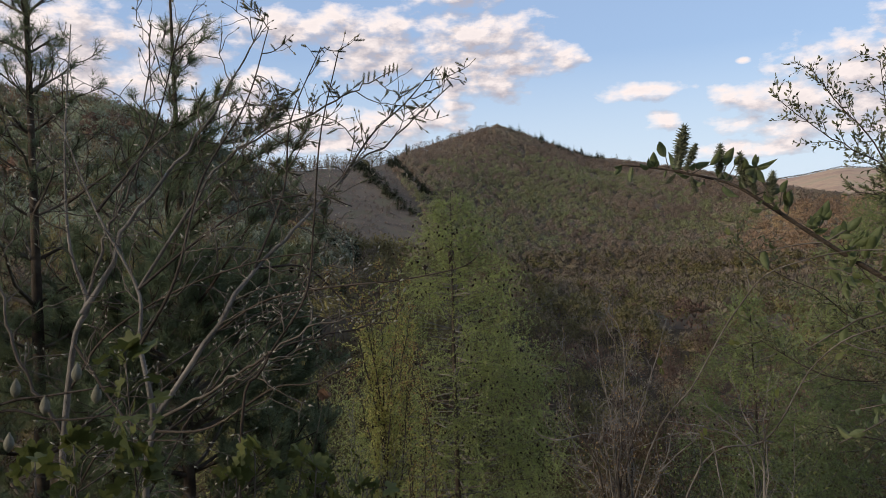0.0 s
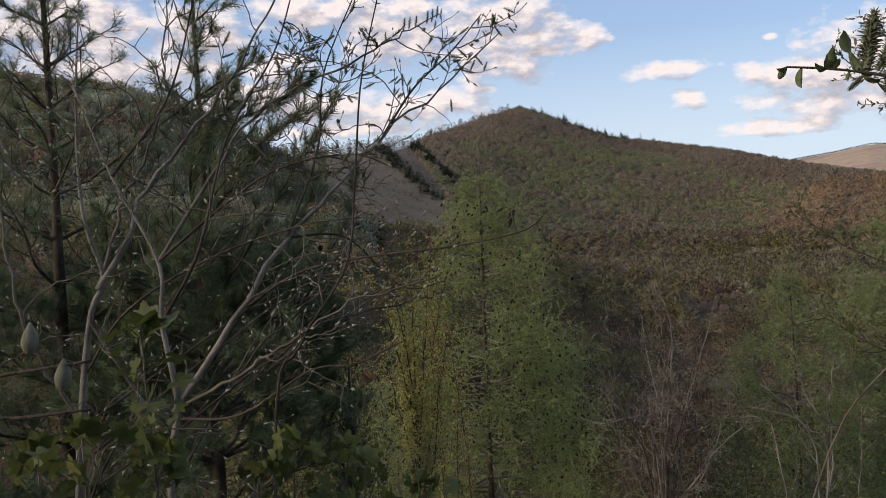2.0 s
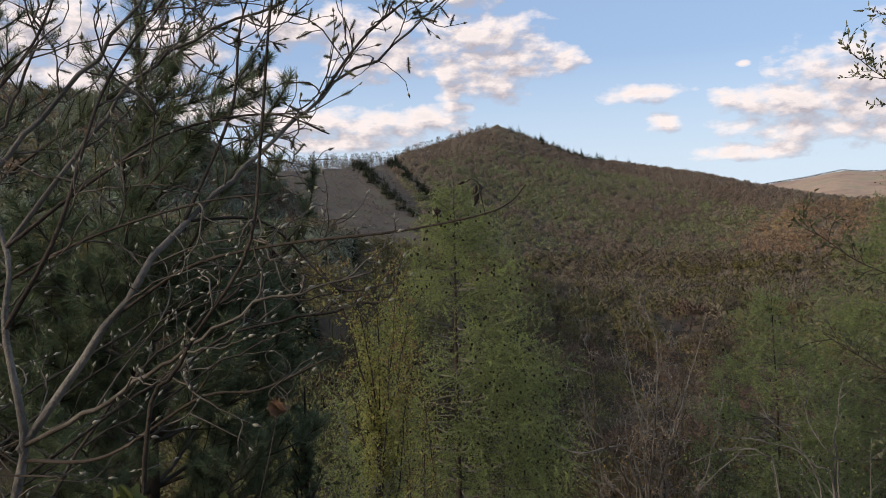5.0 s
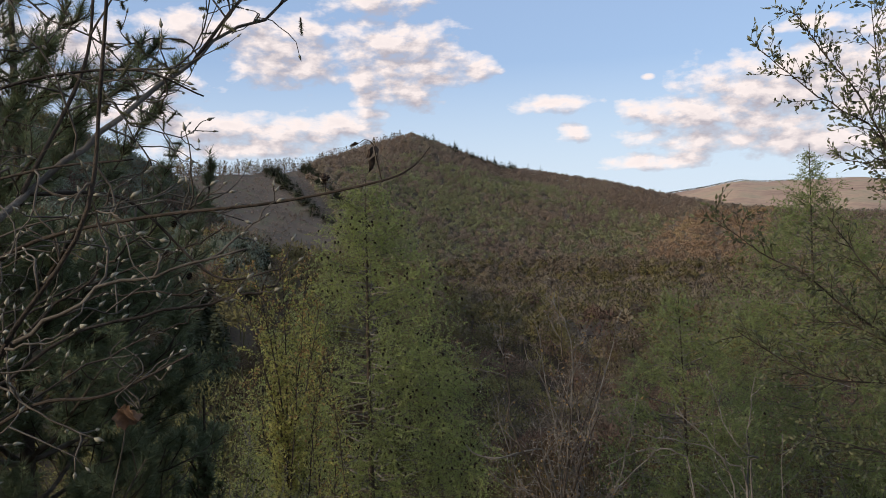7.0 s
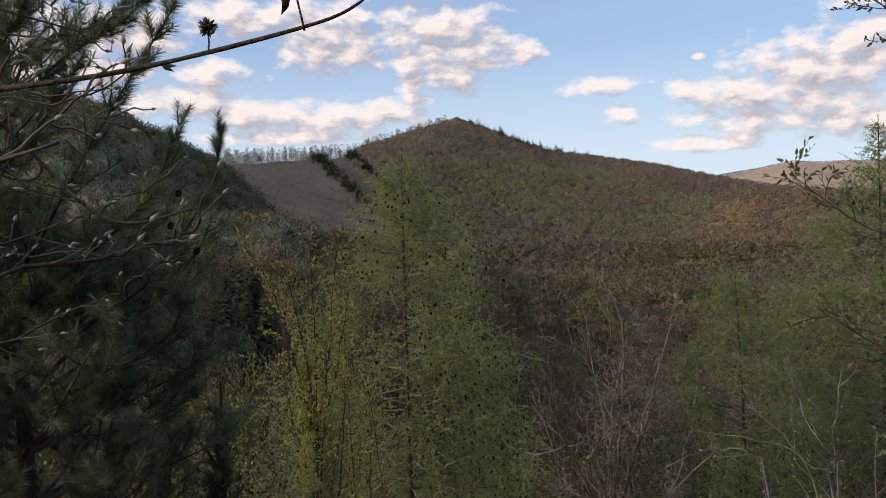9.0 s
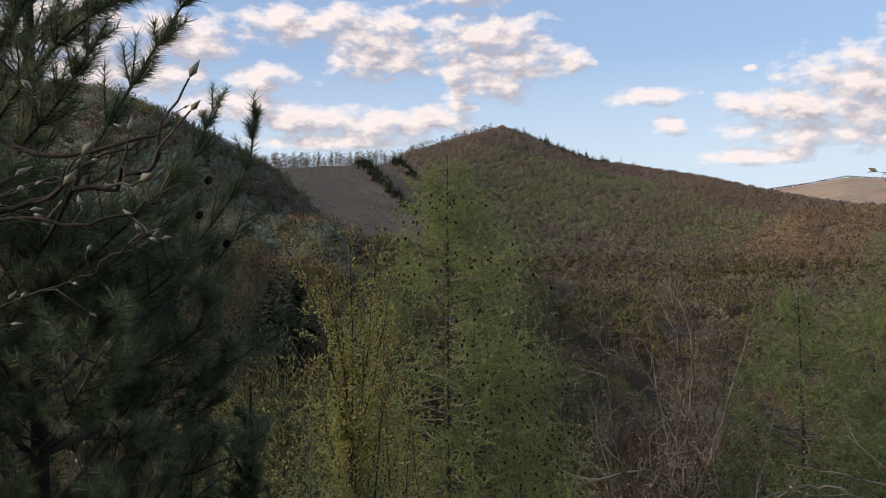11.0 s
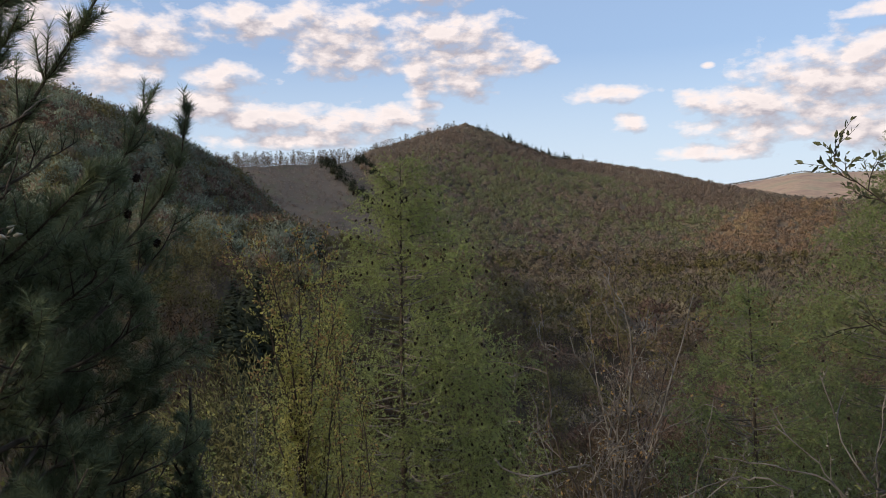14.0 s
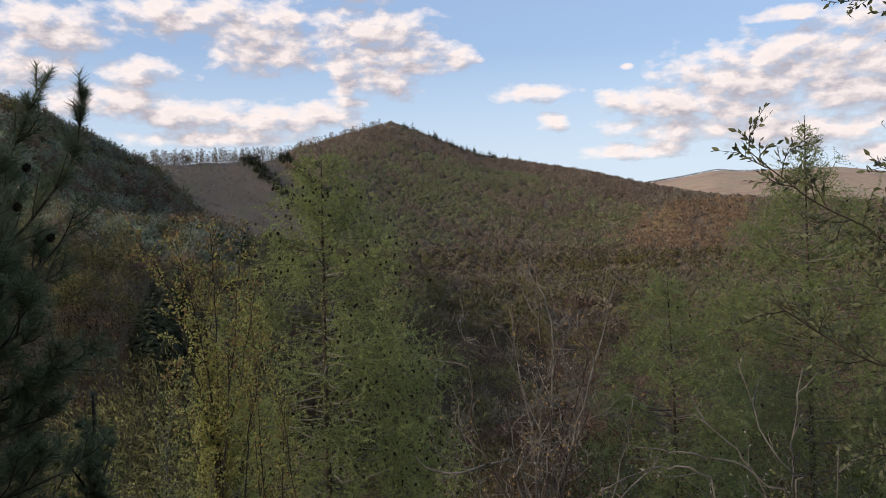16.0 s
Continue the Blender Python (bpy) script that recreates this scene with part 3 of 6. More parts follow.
def crown_shape(kind, n, seed):
    """One far tree of unit height: a lumpy crown of many small sprays of twigs round a stem."""
    r = np.random.default_rng(seed)
    if kind == "fir":
        h = 0.06 + 0.94 * (1 - np.sqrt(r.uniform(0.0, 1, n)))
        rad = 0.19 * (1 - h) * r.uniform(0.5, 1.1, n) + 0.012
        turn = r.uniform(0, 2 * np.pi, n)
        p = np.stack([rad * np.cos(turn), rad * np.sin(turn), h], 1)
        out = np.stack([np.cos(turn), np.sin(turn), 0 * turn], 1)
        way = unit(out - np.array([0, 0, 0.25]) + r.normal(size=(n, 3)) * 0.15)
        across = unit(np.cross(way, out + np.array([0, 0, 1.2])))
        long, wide = (0.20 * (1.15 - h))[:, None], (0.10 * (1.15 - h))[:, None]
    elif kind == "thin":
        h = r.uniform(0.30, 1.0, n)
        turn = r.uniform(0, 2 * np.pi, n)
        rad = 0.17 * np.sqrt(r.uniform(0, 1, n)) * np.sin(np.pi * np.clip((h - 0.18) / 0.86, 0, 1)) ** 0.7
        p = np.stack([rad * np.cos(turn), rad * np.sin(turn), h], 1)
        way = unit(np.stack([np.cos(turn) * 0.7, np.sin(turn) * 0.7, 0 * turn + 0.8], 1) + r.normal(size=(n, 3)) * 0.35)
        across = unit(np.cross(way, r.normal(size=(n, 3))))
        long, wide = r.uniform(0.06, 0.16, n)[:, None], r.uniform(0.008, 0.018, n)[:, None]
    else:
        size = np.array([0.42, 0.42, 0.50])
        d = unit(r.normal(size=(n, 3)))
        d[:, 2] = np.abs(d[:, 2]) * 1.05 - 0.30 * r.uniform(0, 1, n)
        lumps = unit(r.normal(size=(7, 3)) + (0, 0, 0.4))
        rad = (0.60 + 0.46 * np.max(d @ lumps.T, axis=1) ** 3) * r.uniform(0.45, 1.0, n) ** 0.5
        p = d * rad[:, None] * size + np.array([0, 0, 0.50])
        way = unit(d * 0.8 + np.array([0, 0, 0.25]) + r.normal(size=(n, 3)) * 0.6)
        out = unit(d + np.array([0, 0, 0.3]) + r.normal(size=(n, 3)) * 0.3)
        across = unit(np.cross(way, out))
        long = ((1.0 if n > 900 else 1.15) / math.sqrt(n) * r.uniform(0.5, 1.4, n))[:, None]
        wide = ((0.24 if n > 900 else 0.32 if n > 200 else 0.42 if n > 60 else 0.60) / math.sqrt(n) * r.uniform(0.5, 1.3, n))[:, None]
    verts = np.stack([p - way * long * 0.5 - across * wide * 0.25, p - way * long * 0.1 + across * wide, p + way * long * 0.6], 1).reshape(-1, 3)
    stem = np.array([(-0.011, 0, 0), (0.011, 0, 0), (0, 0, 0.85), (0, -0.011, 0), (0, 0.011, 0)])
    faces = np.vstack([np.arange(3 * n).reshape(-1, 3), [(3 * n, 3 * n + 1, 3 * n + 2), (3 * n + 3, 3 * n + 4, 3 * n + 2)]])
    verts = np.vstack([verts, stem])
    return verts, faces


def woods(name, label, kind, mat, detail, spots, tall, seed):
    """One stretch of far woodland."""
    if not len(spots):
        return None
    r = np.random.default_rng(seed)
    geo, soft = Geo(), []
    shapes = [crown_shape(kind, detail, seed * 10 + k) for k in range(6)]
    pick = r.integers(0, 6, len(spots))
    h = r.uniform(tall[0], tall[1], len(spots))
    tone = np.clip(r.normal(0.5, 0.34, len(spots)), 0, 1)
    for k in range(6):
        some = spots[pick == k]
        up = np.tile((0, 0, 1.0), (len(some), 1)) + r.normal(size=(len(some), 3)) * 0.05
        wide = r.uniform(0.75, 1.25, len(some))
        hh = h[pick == k]
        if not len(some):
            continue
        geo.scatter(shapes[k], some - np.array([0, 0, 0.3]), up, np.stack([hh * wide, hh * wide, hh], 1), tone=tone[pick == k])
        heart = some + np.stack([0 * hh, 0 * hh, 0.40 * hh], 1)
        ways = unit(geo.v[-1].reshape(len(some), -1, 3) - heart[:, None]) * 0.42 + (0, 0, 0.75)
        soft.append((ways + r.normal(size=ways.shape) * (0.10 if detail < 60 else 0.22)).reshape(-1, 3))
    ob = part(name, geo, mat, smooth=True)
    # A crown of fine twigs takes the light softly, as one rounded mass.
    if kind == "broad":
        ob.data.normals_split_custom_set_from_vertices(unit(np.concatenate(soft)).tolist())
    return tagged(ob, label, "woodland", kind="stuff")


def stand(az0, az1, r0, r1, spacing, seed):
    """Uneven rows of tree places over a sector of the land."""
    r = np.random.default_rng(seed)
    count = int(radians(az1 - az0) / 2 * (r1 ** 2 - r0 ** 2) / spacing ** 2)
    az, d = r.uniform(az0, az1, count), np.sqrt(r.uniform(r0 ** 2, r1 ** 2, count))
    x, y = d * np.sin(np.radians(az)), d * np.cos(np.radians(az))
    return np.stack([x, y, height(x, y)], 1)


AZ_STEPS, R_STEPS = np.arange(-60, 60.1, 0.5), np.geomspace(20, 3600, 220)
_a, _r = np.meshgrid(np.radians(AZ_STEPS), R_STEPS, indexing="ij")
SKYLINE = np.maximum.accumulate((height(_r * np.sin(_a), _r * np.cos(_a)) - 1.6) / _r, axis=1)


def facing(spots, tall=16):
    """Leaves out the trees on slopes that turn away behind a crest."""
    r, az = np.hypot(spots[:, 0], spots[:, 1]), np.degrees(np.arctan2(spots[:, 0], spots[:, 1]))
    i = np.clip(np.round((az + 60) / 0.5).astype(int), 0, len(AZ_STEPS) - 1)
    j = np.clip(np.searchsorted(R_STEPS, r * 0.985) - 1, 0, len(R_STEPS) - 1)
    return spots[(spots[:, 2] + tall - 1.6) / r > SKYLINE[i, j]]


def share(spots, seed):
    """Which kind of tree grows at each place: broad patches with some mingling."""
    x, y = spots[:, 0], spots[:, 1]
    r = np.random.default_rng(seed)
    return wobble(x, y, 260, seed) * 0.6 + wobble(x, y, 70, seed + 1) * 0.5 + r.normal(size=len(spots)) * 0.35


def make_woods():
    # Mountain.
    spots = facing(stand(-17, 39, 470, 1335, 4.5, 21))
    s = share(spots, 31)
    far_r, az = np.hypot(spots[:, 0], spots[:, 1]), np.degrees(np.arctan2(spots[:, 0], spots[:, 1]))
    crest = np.interp(az, MAIN[:, 0], MAIN[:, 2])
    rise = np.degrees(np.arctan2(spots[:, 2] + 4, far_r))
    line = np.interp(rise, (0.6, 1.4, 3.3, 4.8, 5.4), (-1.6, -2.8, -4.8, -6.3, -6.9))
    gully = ((np.abs(az - line) < 0.60 + 0.25 * s) & (rise > 0.7)) | ((np.abs(az - line - 2.7) < 0.50 + 0.25 * s) & (rise > 2.0))
    firs = ((np.abs(az - 8.5 - (1300 - far_r) * 0.0) < 3.5) & (np.abs(far_r - crest) < 40) & (s > -0.2)) | (s > 1.25) | gully
    # The trees in this oval are coloured as if a sunbeam fell there.
    russet = ~firs & (np.hypot((az - 26) / 4.5, (far_r - 890) / 75) < 1 + 0.5 * s) & (s > -0.6)
    green = ~firs & ~russet & (s > -0.05) & (far_r < crest - 110)
    scrub = ~firs & (az < np.interp(rise, (1, 4, 6), (-1.5, -3.5, -4.5)))
    green, russet = green & ~scrub, russet & ~scrub
    rest = ~firs & ~russet & ~green & ~scrub
    floor = ~firs & (spots[:, 2] < -42)
    green, russet, rest = green & ~floor, russet & ~floor, rest & ~floor
    scrub = scrub & ~floor
    woods("saddle_scrub", "low bare scrub on the steep slope under the saddle", "broad", "greywood", 24, spots[scrub], (1.6, 4.4), 40)
    woods("valley_floor_wood", "brown woodland on the floor of the valley", "broad", "valley", 38, spots[floor & (s < 0.2)], (8, 14), 38)
    woods("valley_floor_greening_wood", "olive budding woodland on the floor of the valley", "broad", "olive", 38, spots[floor & (s >= 0.2)], (8, 14), 39)
    woods("mountain_beech_wood", "bare brown beech woodland covering the mountainside", "broad", "beech", 38, spots[rest], (7.5, 11.5), 41)
    woods("mountain_greening_wood", "beech woodland with fresh green tint on the mountainside", "broad", "greening", 38, spots[green], (7.5, 11.5), 42)
    woods("mountain_sun_patch_wood", "trees at the foot of the mountain coloured orange as if sunlit", "broad", "russet", 38, spots[russet], (7.5, 11.5), 43)
    woods("mountain_fir_wood", "dark firs scattered along the mountain ridge", "fir", "fir", 40, spots[firs & ~gully], (12, 20), 44)
    woods("gully_fir_wood", "dark firs filling two gullies under the saddle", "fir", "fir", 50, spots[firs & gully], (8, 14), 36)
    # Spur on the near side of the valley.
    spots = facing(stand(-44, -7, 215, 425, 4.6, 22))
    s = share(spots, 33)
    firs = s > 0.62
    green = (s > -0.1) & ~firs
    woods("spur_beech_wood", "bare grey brown woodland on the near spur", "broad", "spurwood", 130, spots[~firs & ~green], (8, 12), 45)
    woods("spur_greening_wood", "greening broadleaf trees on the near spur", "broad", "spurwood", 130, spots[green], (8, 12), 46)
    woods("spur_fir_wood", "dark conifers on the near spur", "fir", "fir", 70, spots[firs], (9, 14), 47)
    # Tall thin trees against the sky along the saddle.
    spots = stand(-14, 3.4, 860, 1310, 5.0, 25)
    az = np.degrees(np.arctan2(spots[:, 0], spots[:, 1]))
    on_crest = np.abs(np.hypot(spots[:, 0], spots[:, 1]) - np.interp(az, MAIN[:, 0], MAIN[:, 2])) < 22
    woods("saddle_tree_row", "tall thin bare trees along the saddle of the ridge", "thin", "shade_brown", 80, spots[on_crest] - (0, 0, 1.5), (7, 20), 48)
    # Firs that stand out of the ridge beyond the summit.
    spots = stand(5.2, 14.5, 1270, 1330, 12.0, 26)
    az = np.degrees(np.arctan2(spots[:, 0], spots[:, 1]))
    on_crest = (np.abs(np.hypot(spots[:, 0], spots[:, 1]) - 1300) < 12) & (np.random.default_rng(5).uniform(size=len(az)) < np.interp(az, (5, 8, 10, 14.5), (1, 0.9, 0.4, 0.25)))
    woods("ridge_fir_row", "dark pointed firs along the falling ridge", "fir", "fir", 120, spots[on_crest], (16, 25), 49)
    # Valley woods.
    spots = facing(np.vstack([stand(-36, 44, 34, 470, 4.8, 23), stand(-36, 44, 21, 90, 5.5, 29)]))
    far_r, az = np.hypot(spots[:, 0], spots[:, 1]), np.degrees(np.arctan2(spots[:, 0], spots[:, 1]))
    s = share(spots, 35) - 0.22 + 0.6 * np.exp(-((az - 6) / 4) ** 2) * (far_r < 150) + 0.5 * np.exp(-((az + 14) / 4) ** 2) * (far_r < 80)
    firs = ((s > 1.05) & (far_r > 95)) | ((np.hypot((az + 11.6) / 2.4, (far_r - 150) / 45) < 1) & (s > -0.6)) | ((np.hypot((az + 9.0) / 2.6, (far_r - 262) / 14) < 1) & (s > -0.3))
    green = (s > -0.12) & ~firs
    russet = (s < -0.48) & ~firs
    rest = ~firs & ~green & ~russet
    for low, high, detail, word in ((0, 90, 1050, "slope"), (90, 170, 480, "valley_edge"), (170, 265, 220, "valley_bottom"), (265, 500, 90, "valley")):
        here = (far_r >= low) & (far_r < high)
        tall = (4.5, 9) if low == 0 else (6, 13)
        # Within 170 m the crowns take the colours darkened for shade.
        brown, leafing, red = ("shade_brown", "shade_green", "shade_red") if low < 170 else ("valley", "olive", "maroon")
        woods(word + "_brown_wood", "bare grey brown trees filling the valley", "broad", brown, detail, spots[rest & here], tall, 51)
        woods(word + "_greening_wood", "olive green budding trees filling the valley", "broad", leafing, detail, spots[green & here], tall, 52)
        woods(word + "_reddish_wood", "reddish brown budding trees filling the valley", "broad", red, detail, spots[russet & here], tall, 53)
        woods(word + "_fir_wood", "dark firs standing among the valley trees", "fir", "fir", detail, spots[firs & here], (9, 14), 54)
    # Round olive crowns on the slope between the pine and the saplings.
    spots = stand(-19, -8.5, 27, 46, 4.2, 27)
    woods("slope_olive_wood", "round olive green budding trees on the near slope", "broad", "sallow", 2600, spots, (10.0, 13.5), 56)
    # Copses on the far pasture hill.
    spots = stand(20, 44, 3150, 3620, 14, 24)
    far_r, az = np.hypot(spots[:, 0], spots[:, 1]), np.degrees(np.arctan2(spots[:, 0], spots[:, 1]))
    s = share(spots, 37)
    wooded = s + 2.2 * (far_r - np.interp(az, (20, 26, 31, 38, 44), (3380, 3430, 3500, 3540, 3480))) / 150 > 0.6
    woods("far_hill_wood", "thin grey woodland along the top of the far sunlit hill", "broad", "shade_brown", 12, spots[wooded] - (0, 0, 3.0), (6, 10), 55)


make_woods()

# ---------------------------------------------------------------- trees close by


def limb_name(geo, mat, parent, name, label=""):
    return part(name, geo, mat, parent, label, smooth=True)


def cone_mesh():
    """A small open larch cone: an egg of overlapping scales."""
    geo = Geo()
    rows = 5
    for k in range(rows):
        h = k / rows
        for j in range(6):
            a = 2 * math.pi * (j + 0.5 * (k % 2)) / 6
            out = np.array([math.cos(a), math.sin(a), 0.0])
            rad = 0.30 * math.sin(math.pi * (0.18 + 0.75 * h)) + 0.05
            across = np.array([-math.sin(a), math.cos(a), 0.0])
            low = out * rad * 0.6 + np.array([0, 0, h * 0.9])
            geo.add([low - across * 0.13, low + across * 0.13, out * rad * 1.25 + across * 0.08 + np.array([0, 0, h * 0.9 + 0.22]), out * rad * 1.25 - across * 0.08 + np.array([0, 0, h * 0.9 + 0.22])], [(0, 1, 2), (0, 2, 3)])
    return geo


CONE_GEO = cone_mesh()
CONE = CONE_GEO.mesh("cone", M["cone"])
CONE_SHAPE = (np.concatenate(CONE_GEO.v), np.concatenate(CONE_GEO.f))


LARCH_TUFT = tuft_shape(4, 0.28, 3)


def larch(label, base, top, low, widths, whorls, cones, seed, thick=0.04, step=0.026, full=1.0, green="larch"):
    """A young larch: leader, whorls of upswept branches, hanging twigs set with tufts, dark cones."""
    global rng
    rng = np.random.default_rng(seed)
    tree = thing("larch_tree", label, "tree", "young larches")
    base, top = np.array(base, float), np.array(top, float)
    mid = base + (top - base) * 0.5 + np.array([rng.normal() * 0.03, rng.normal() * 0.03, 0])
    trunk = bend([base, mid, top], 24)
    limb_name(Geo().tube(trunk, thick, 0.005, 9, 0.04), "darkbark", tree, "trunk", "slender dark larch trunk")
    wood, leaves, spots = Geo(), Geo(), []
    gap = (top[2] - 0.12 - low) / whorls
    for w in range(whorls):
        number = rng.integers(4, 7)
        first = rng.uniform(0, 6.28)
        for j in range(number):
            z = low + gap * (w + rng.normal() * (0.12 if j < 3 else 0.5))
            z = min(z, top[2] - 0.14)
            k = (z - base[2]) / (top[2] - base[2])
            at = base + (top - base) * k
            reach = np.interp(z, widths[0], widths[1])
            a = first + 2 * math.pi * j / number + rng.normal() * 0.35
            rise = np.interp(k, [0.3, 0.6, 0.85, 0.95, 1.0], [-0.12, 0.08, 0.30, 0.45, 0.6]) + rng.normal() * 0.12
            length = reach * rng.uniform(0.62, 1.05)
            way = np.array([math.cos(a), math.sin(a), rise])
            path = sprig(at, way, length, -0.75 * rng.uniform(0.3, 1.2) * min(1.0, 1.2 - k), 0.09, 11)
            limb_name(Geo().tube(path, 0.003 + 0.0055 * reach * rng.uniform(0.6, 1.2), 0.0020, 5), "greybark" if rng.uniform() < 0.5 else "twigbark", tree, "branch")
            twigs = [path]
            for i in np.linspace(2 if k > 0.82 else 5.4, 10, int((7 + 22 * length) * full)):
                i = int(min(i + rng.uniform(-0.6, 0.6), 10))
                way = side_way(path, i, 1.4)
                way[2] -= 0.2
                twig = sprig(path[i], way, rng.uniform(0.12, 0.46) * (0.45 + 0.5 * reach), 0.45, 0.16, 5)
                wood.tube(twig[::2], 0.0016, 0.0008, 3)
                twigs.append(twig)
            for twig in twigs:
                p, d = along_path(twig, step, (0.35 if k > 0.82 else 0.6) if twig is path else 0.05)
                keep = rng.uniform(size=len(p)) < 0.9
                p, d = p[keep], d[keep]
                leaves.scatter(LARCH_TUFT, p, d * 0.3 + rng.normal(size=p.shape) * 0.8 + (0, 0, 0.3), rng.uniform(0.7, 1.3, len(p)) * step * 0.92)
                out = twig[-1] - at
                out[2] = 0
                if np.linalg.norm(out) > 0.55 * reach:
                    spots.append(twig[-1] + unit(out) * 0.03)
                    spots.append(twig[-2] + (0, 0, 0.02))
    # Leader shoot.
    p, d = along_path(trunk[-6:], 0.03)
    leaves.scatter(TUFT, p, d * 0.3 + rng.normal(size=p.shape), step)
    part("twig_growth", wood, "twigbark", tree, "thin hanging larch twigs", smooth=True, kind="stuff")
    part("needle_foliage", leaves, green, tree, "soft fresh green larch needles", kind="stuff")
    spots = np.array(spots)
    spots = spots[(spots[:, 2] > low + 0.7) & (spots[:, 2] < top[2] - 0.45)]
    spots = spots[rng.permutation(len(spots))]
    rest = Geo()
    rest.scatter(CONE_SHAPE, spots[cones:cones * 3], rng.normal(size=spots[cones:cones * 3].shape) * 0.4 + (0, 0, 1), rng.uniform(0.028, 0.042, len(spots[cones:cones * 3])))
    part("cone_growth", rest, "cone", tree, "small dark cones", kind="stuff")
    for p in spots[:cones]:
        s = rng.uniform(0.032, 0.046)
        piece("cone", CONE, tree, Matrix.LocRotScale(Vector(p), Euler(rng.uniform(-0.7, 0.7, 3)), Vector((s, s, s))))
    return tree


larch("young green larch hung with small dark cones", (0.14, 11.0, -4.3), (0.115, 11.0, 2.04), -3.4,
      ([-3.4, -2.0, -1.0, -0.3, 0.38, 1.0, 1.7, 2.1], [2.05, 1.95, 1.80, 1.52, 1.17, 0.80, 0.40, 0.06]), 46, 290, 101, thick=0.058)
# The next two larches take the needle colour darkened for shade.
larch("tall green larch with a bare feathery tip", (8.55, 14.26, -6.0), (8.28, 14.26, 2.83), -4.6,
      ([-4.6, -2.0, -0.7, 1.2, 1.8, 2.2, 2.83], [2.2, 2.15, 2.0, 1.15, 0.60, 0.26, 0.06]), 42, 30, 102, thick=0.07, step=0.036, full=0.9, green="shadelarch")
larch("low green larch standing between taller trees", (4.9, 12.0, -4.8), (4.76, 12.0, 0.44), -3.8,
      ([-3.8, -2.0, -0.9, -0.2, 0.5], [1.45, 1.35, 1.05, 0.60, 0.06]), 32, 20, 103, step=0.034, full=0.75, green="shadelarch")


# Pine needles sit in brushes round each shoot.
def brush(geo, path, needles, length, width=0.0024, forward=0.7):
    k = rng.uniform(0.12, 1.0, needles)
    i = k * (len(path) - 1)
    a = np.floor(i).astype(int).clip(0, len(path) - 2)
    spots = path[a] + (i - a)[:, None] * (path[a + 1] - path[a])
    along = unit(path[a + 1] - path[a])
    off = unit(np.cross(along, rng.normal(size=(needles, 3))))
    lean = forward + 0.8 * (k > 0.9)[:, None]
    size = length * rng.uniform(0.75, 1.15, needles)
    geo.scatter(NEEDLE, spots, along * lean + off, np.stack([np.full(needles, width), np.full(needles, width), size], 1))


def pine_limb(tree, wood, needles, path, r0, shoots, reach=0.34, dense=120, leaf=0.066, width=0.0024):
    """One bough with its side shoots, each turning up at its end."""
    limb_name(Geo().tube(path, r0, 0.004, 6, 0.05), "darkbark" if rng.uniform() < 0.35 else "twigbark", tree, "bough")
    brush(needles, path[-5:], int(dense * 1.6), leaf, width)
    for i in np.linspace(len(path) * 0.22, len(path) - 2, shoots).astype(int):
        way = side_way(path, int(i), 1.0)
        way[2] = way[2] * 0.6 + 0.15
        shoot = sprig(path[int(i)], way, reach * rng.uniform(0.55, 1.2), -0.9, 0.10, 8)
        wood.tube(shoot[::2], 0.0042, 0.0025, 4)
        brush(needles, shoot[4:] if reach > 0.2 else shoot[2:], dense, leaf, width)
        for j in range(3):
            way = side_way(shoot, 4, 0.9)
            tip = sprig(shoot[rng.integers(3, 6)], way, reach * rng.uniform(0.25, 0.6), -0.6, 0.10, 6)
            wood.tube(tip[::2], 0.003, 0.002, 3)
            brush(needles, tip, int(dense * 0.8), leaf, width)


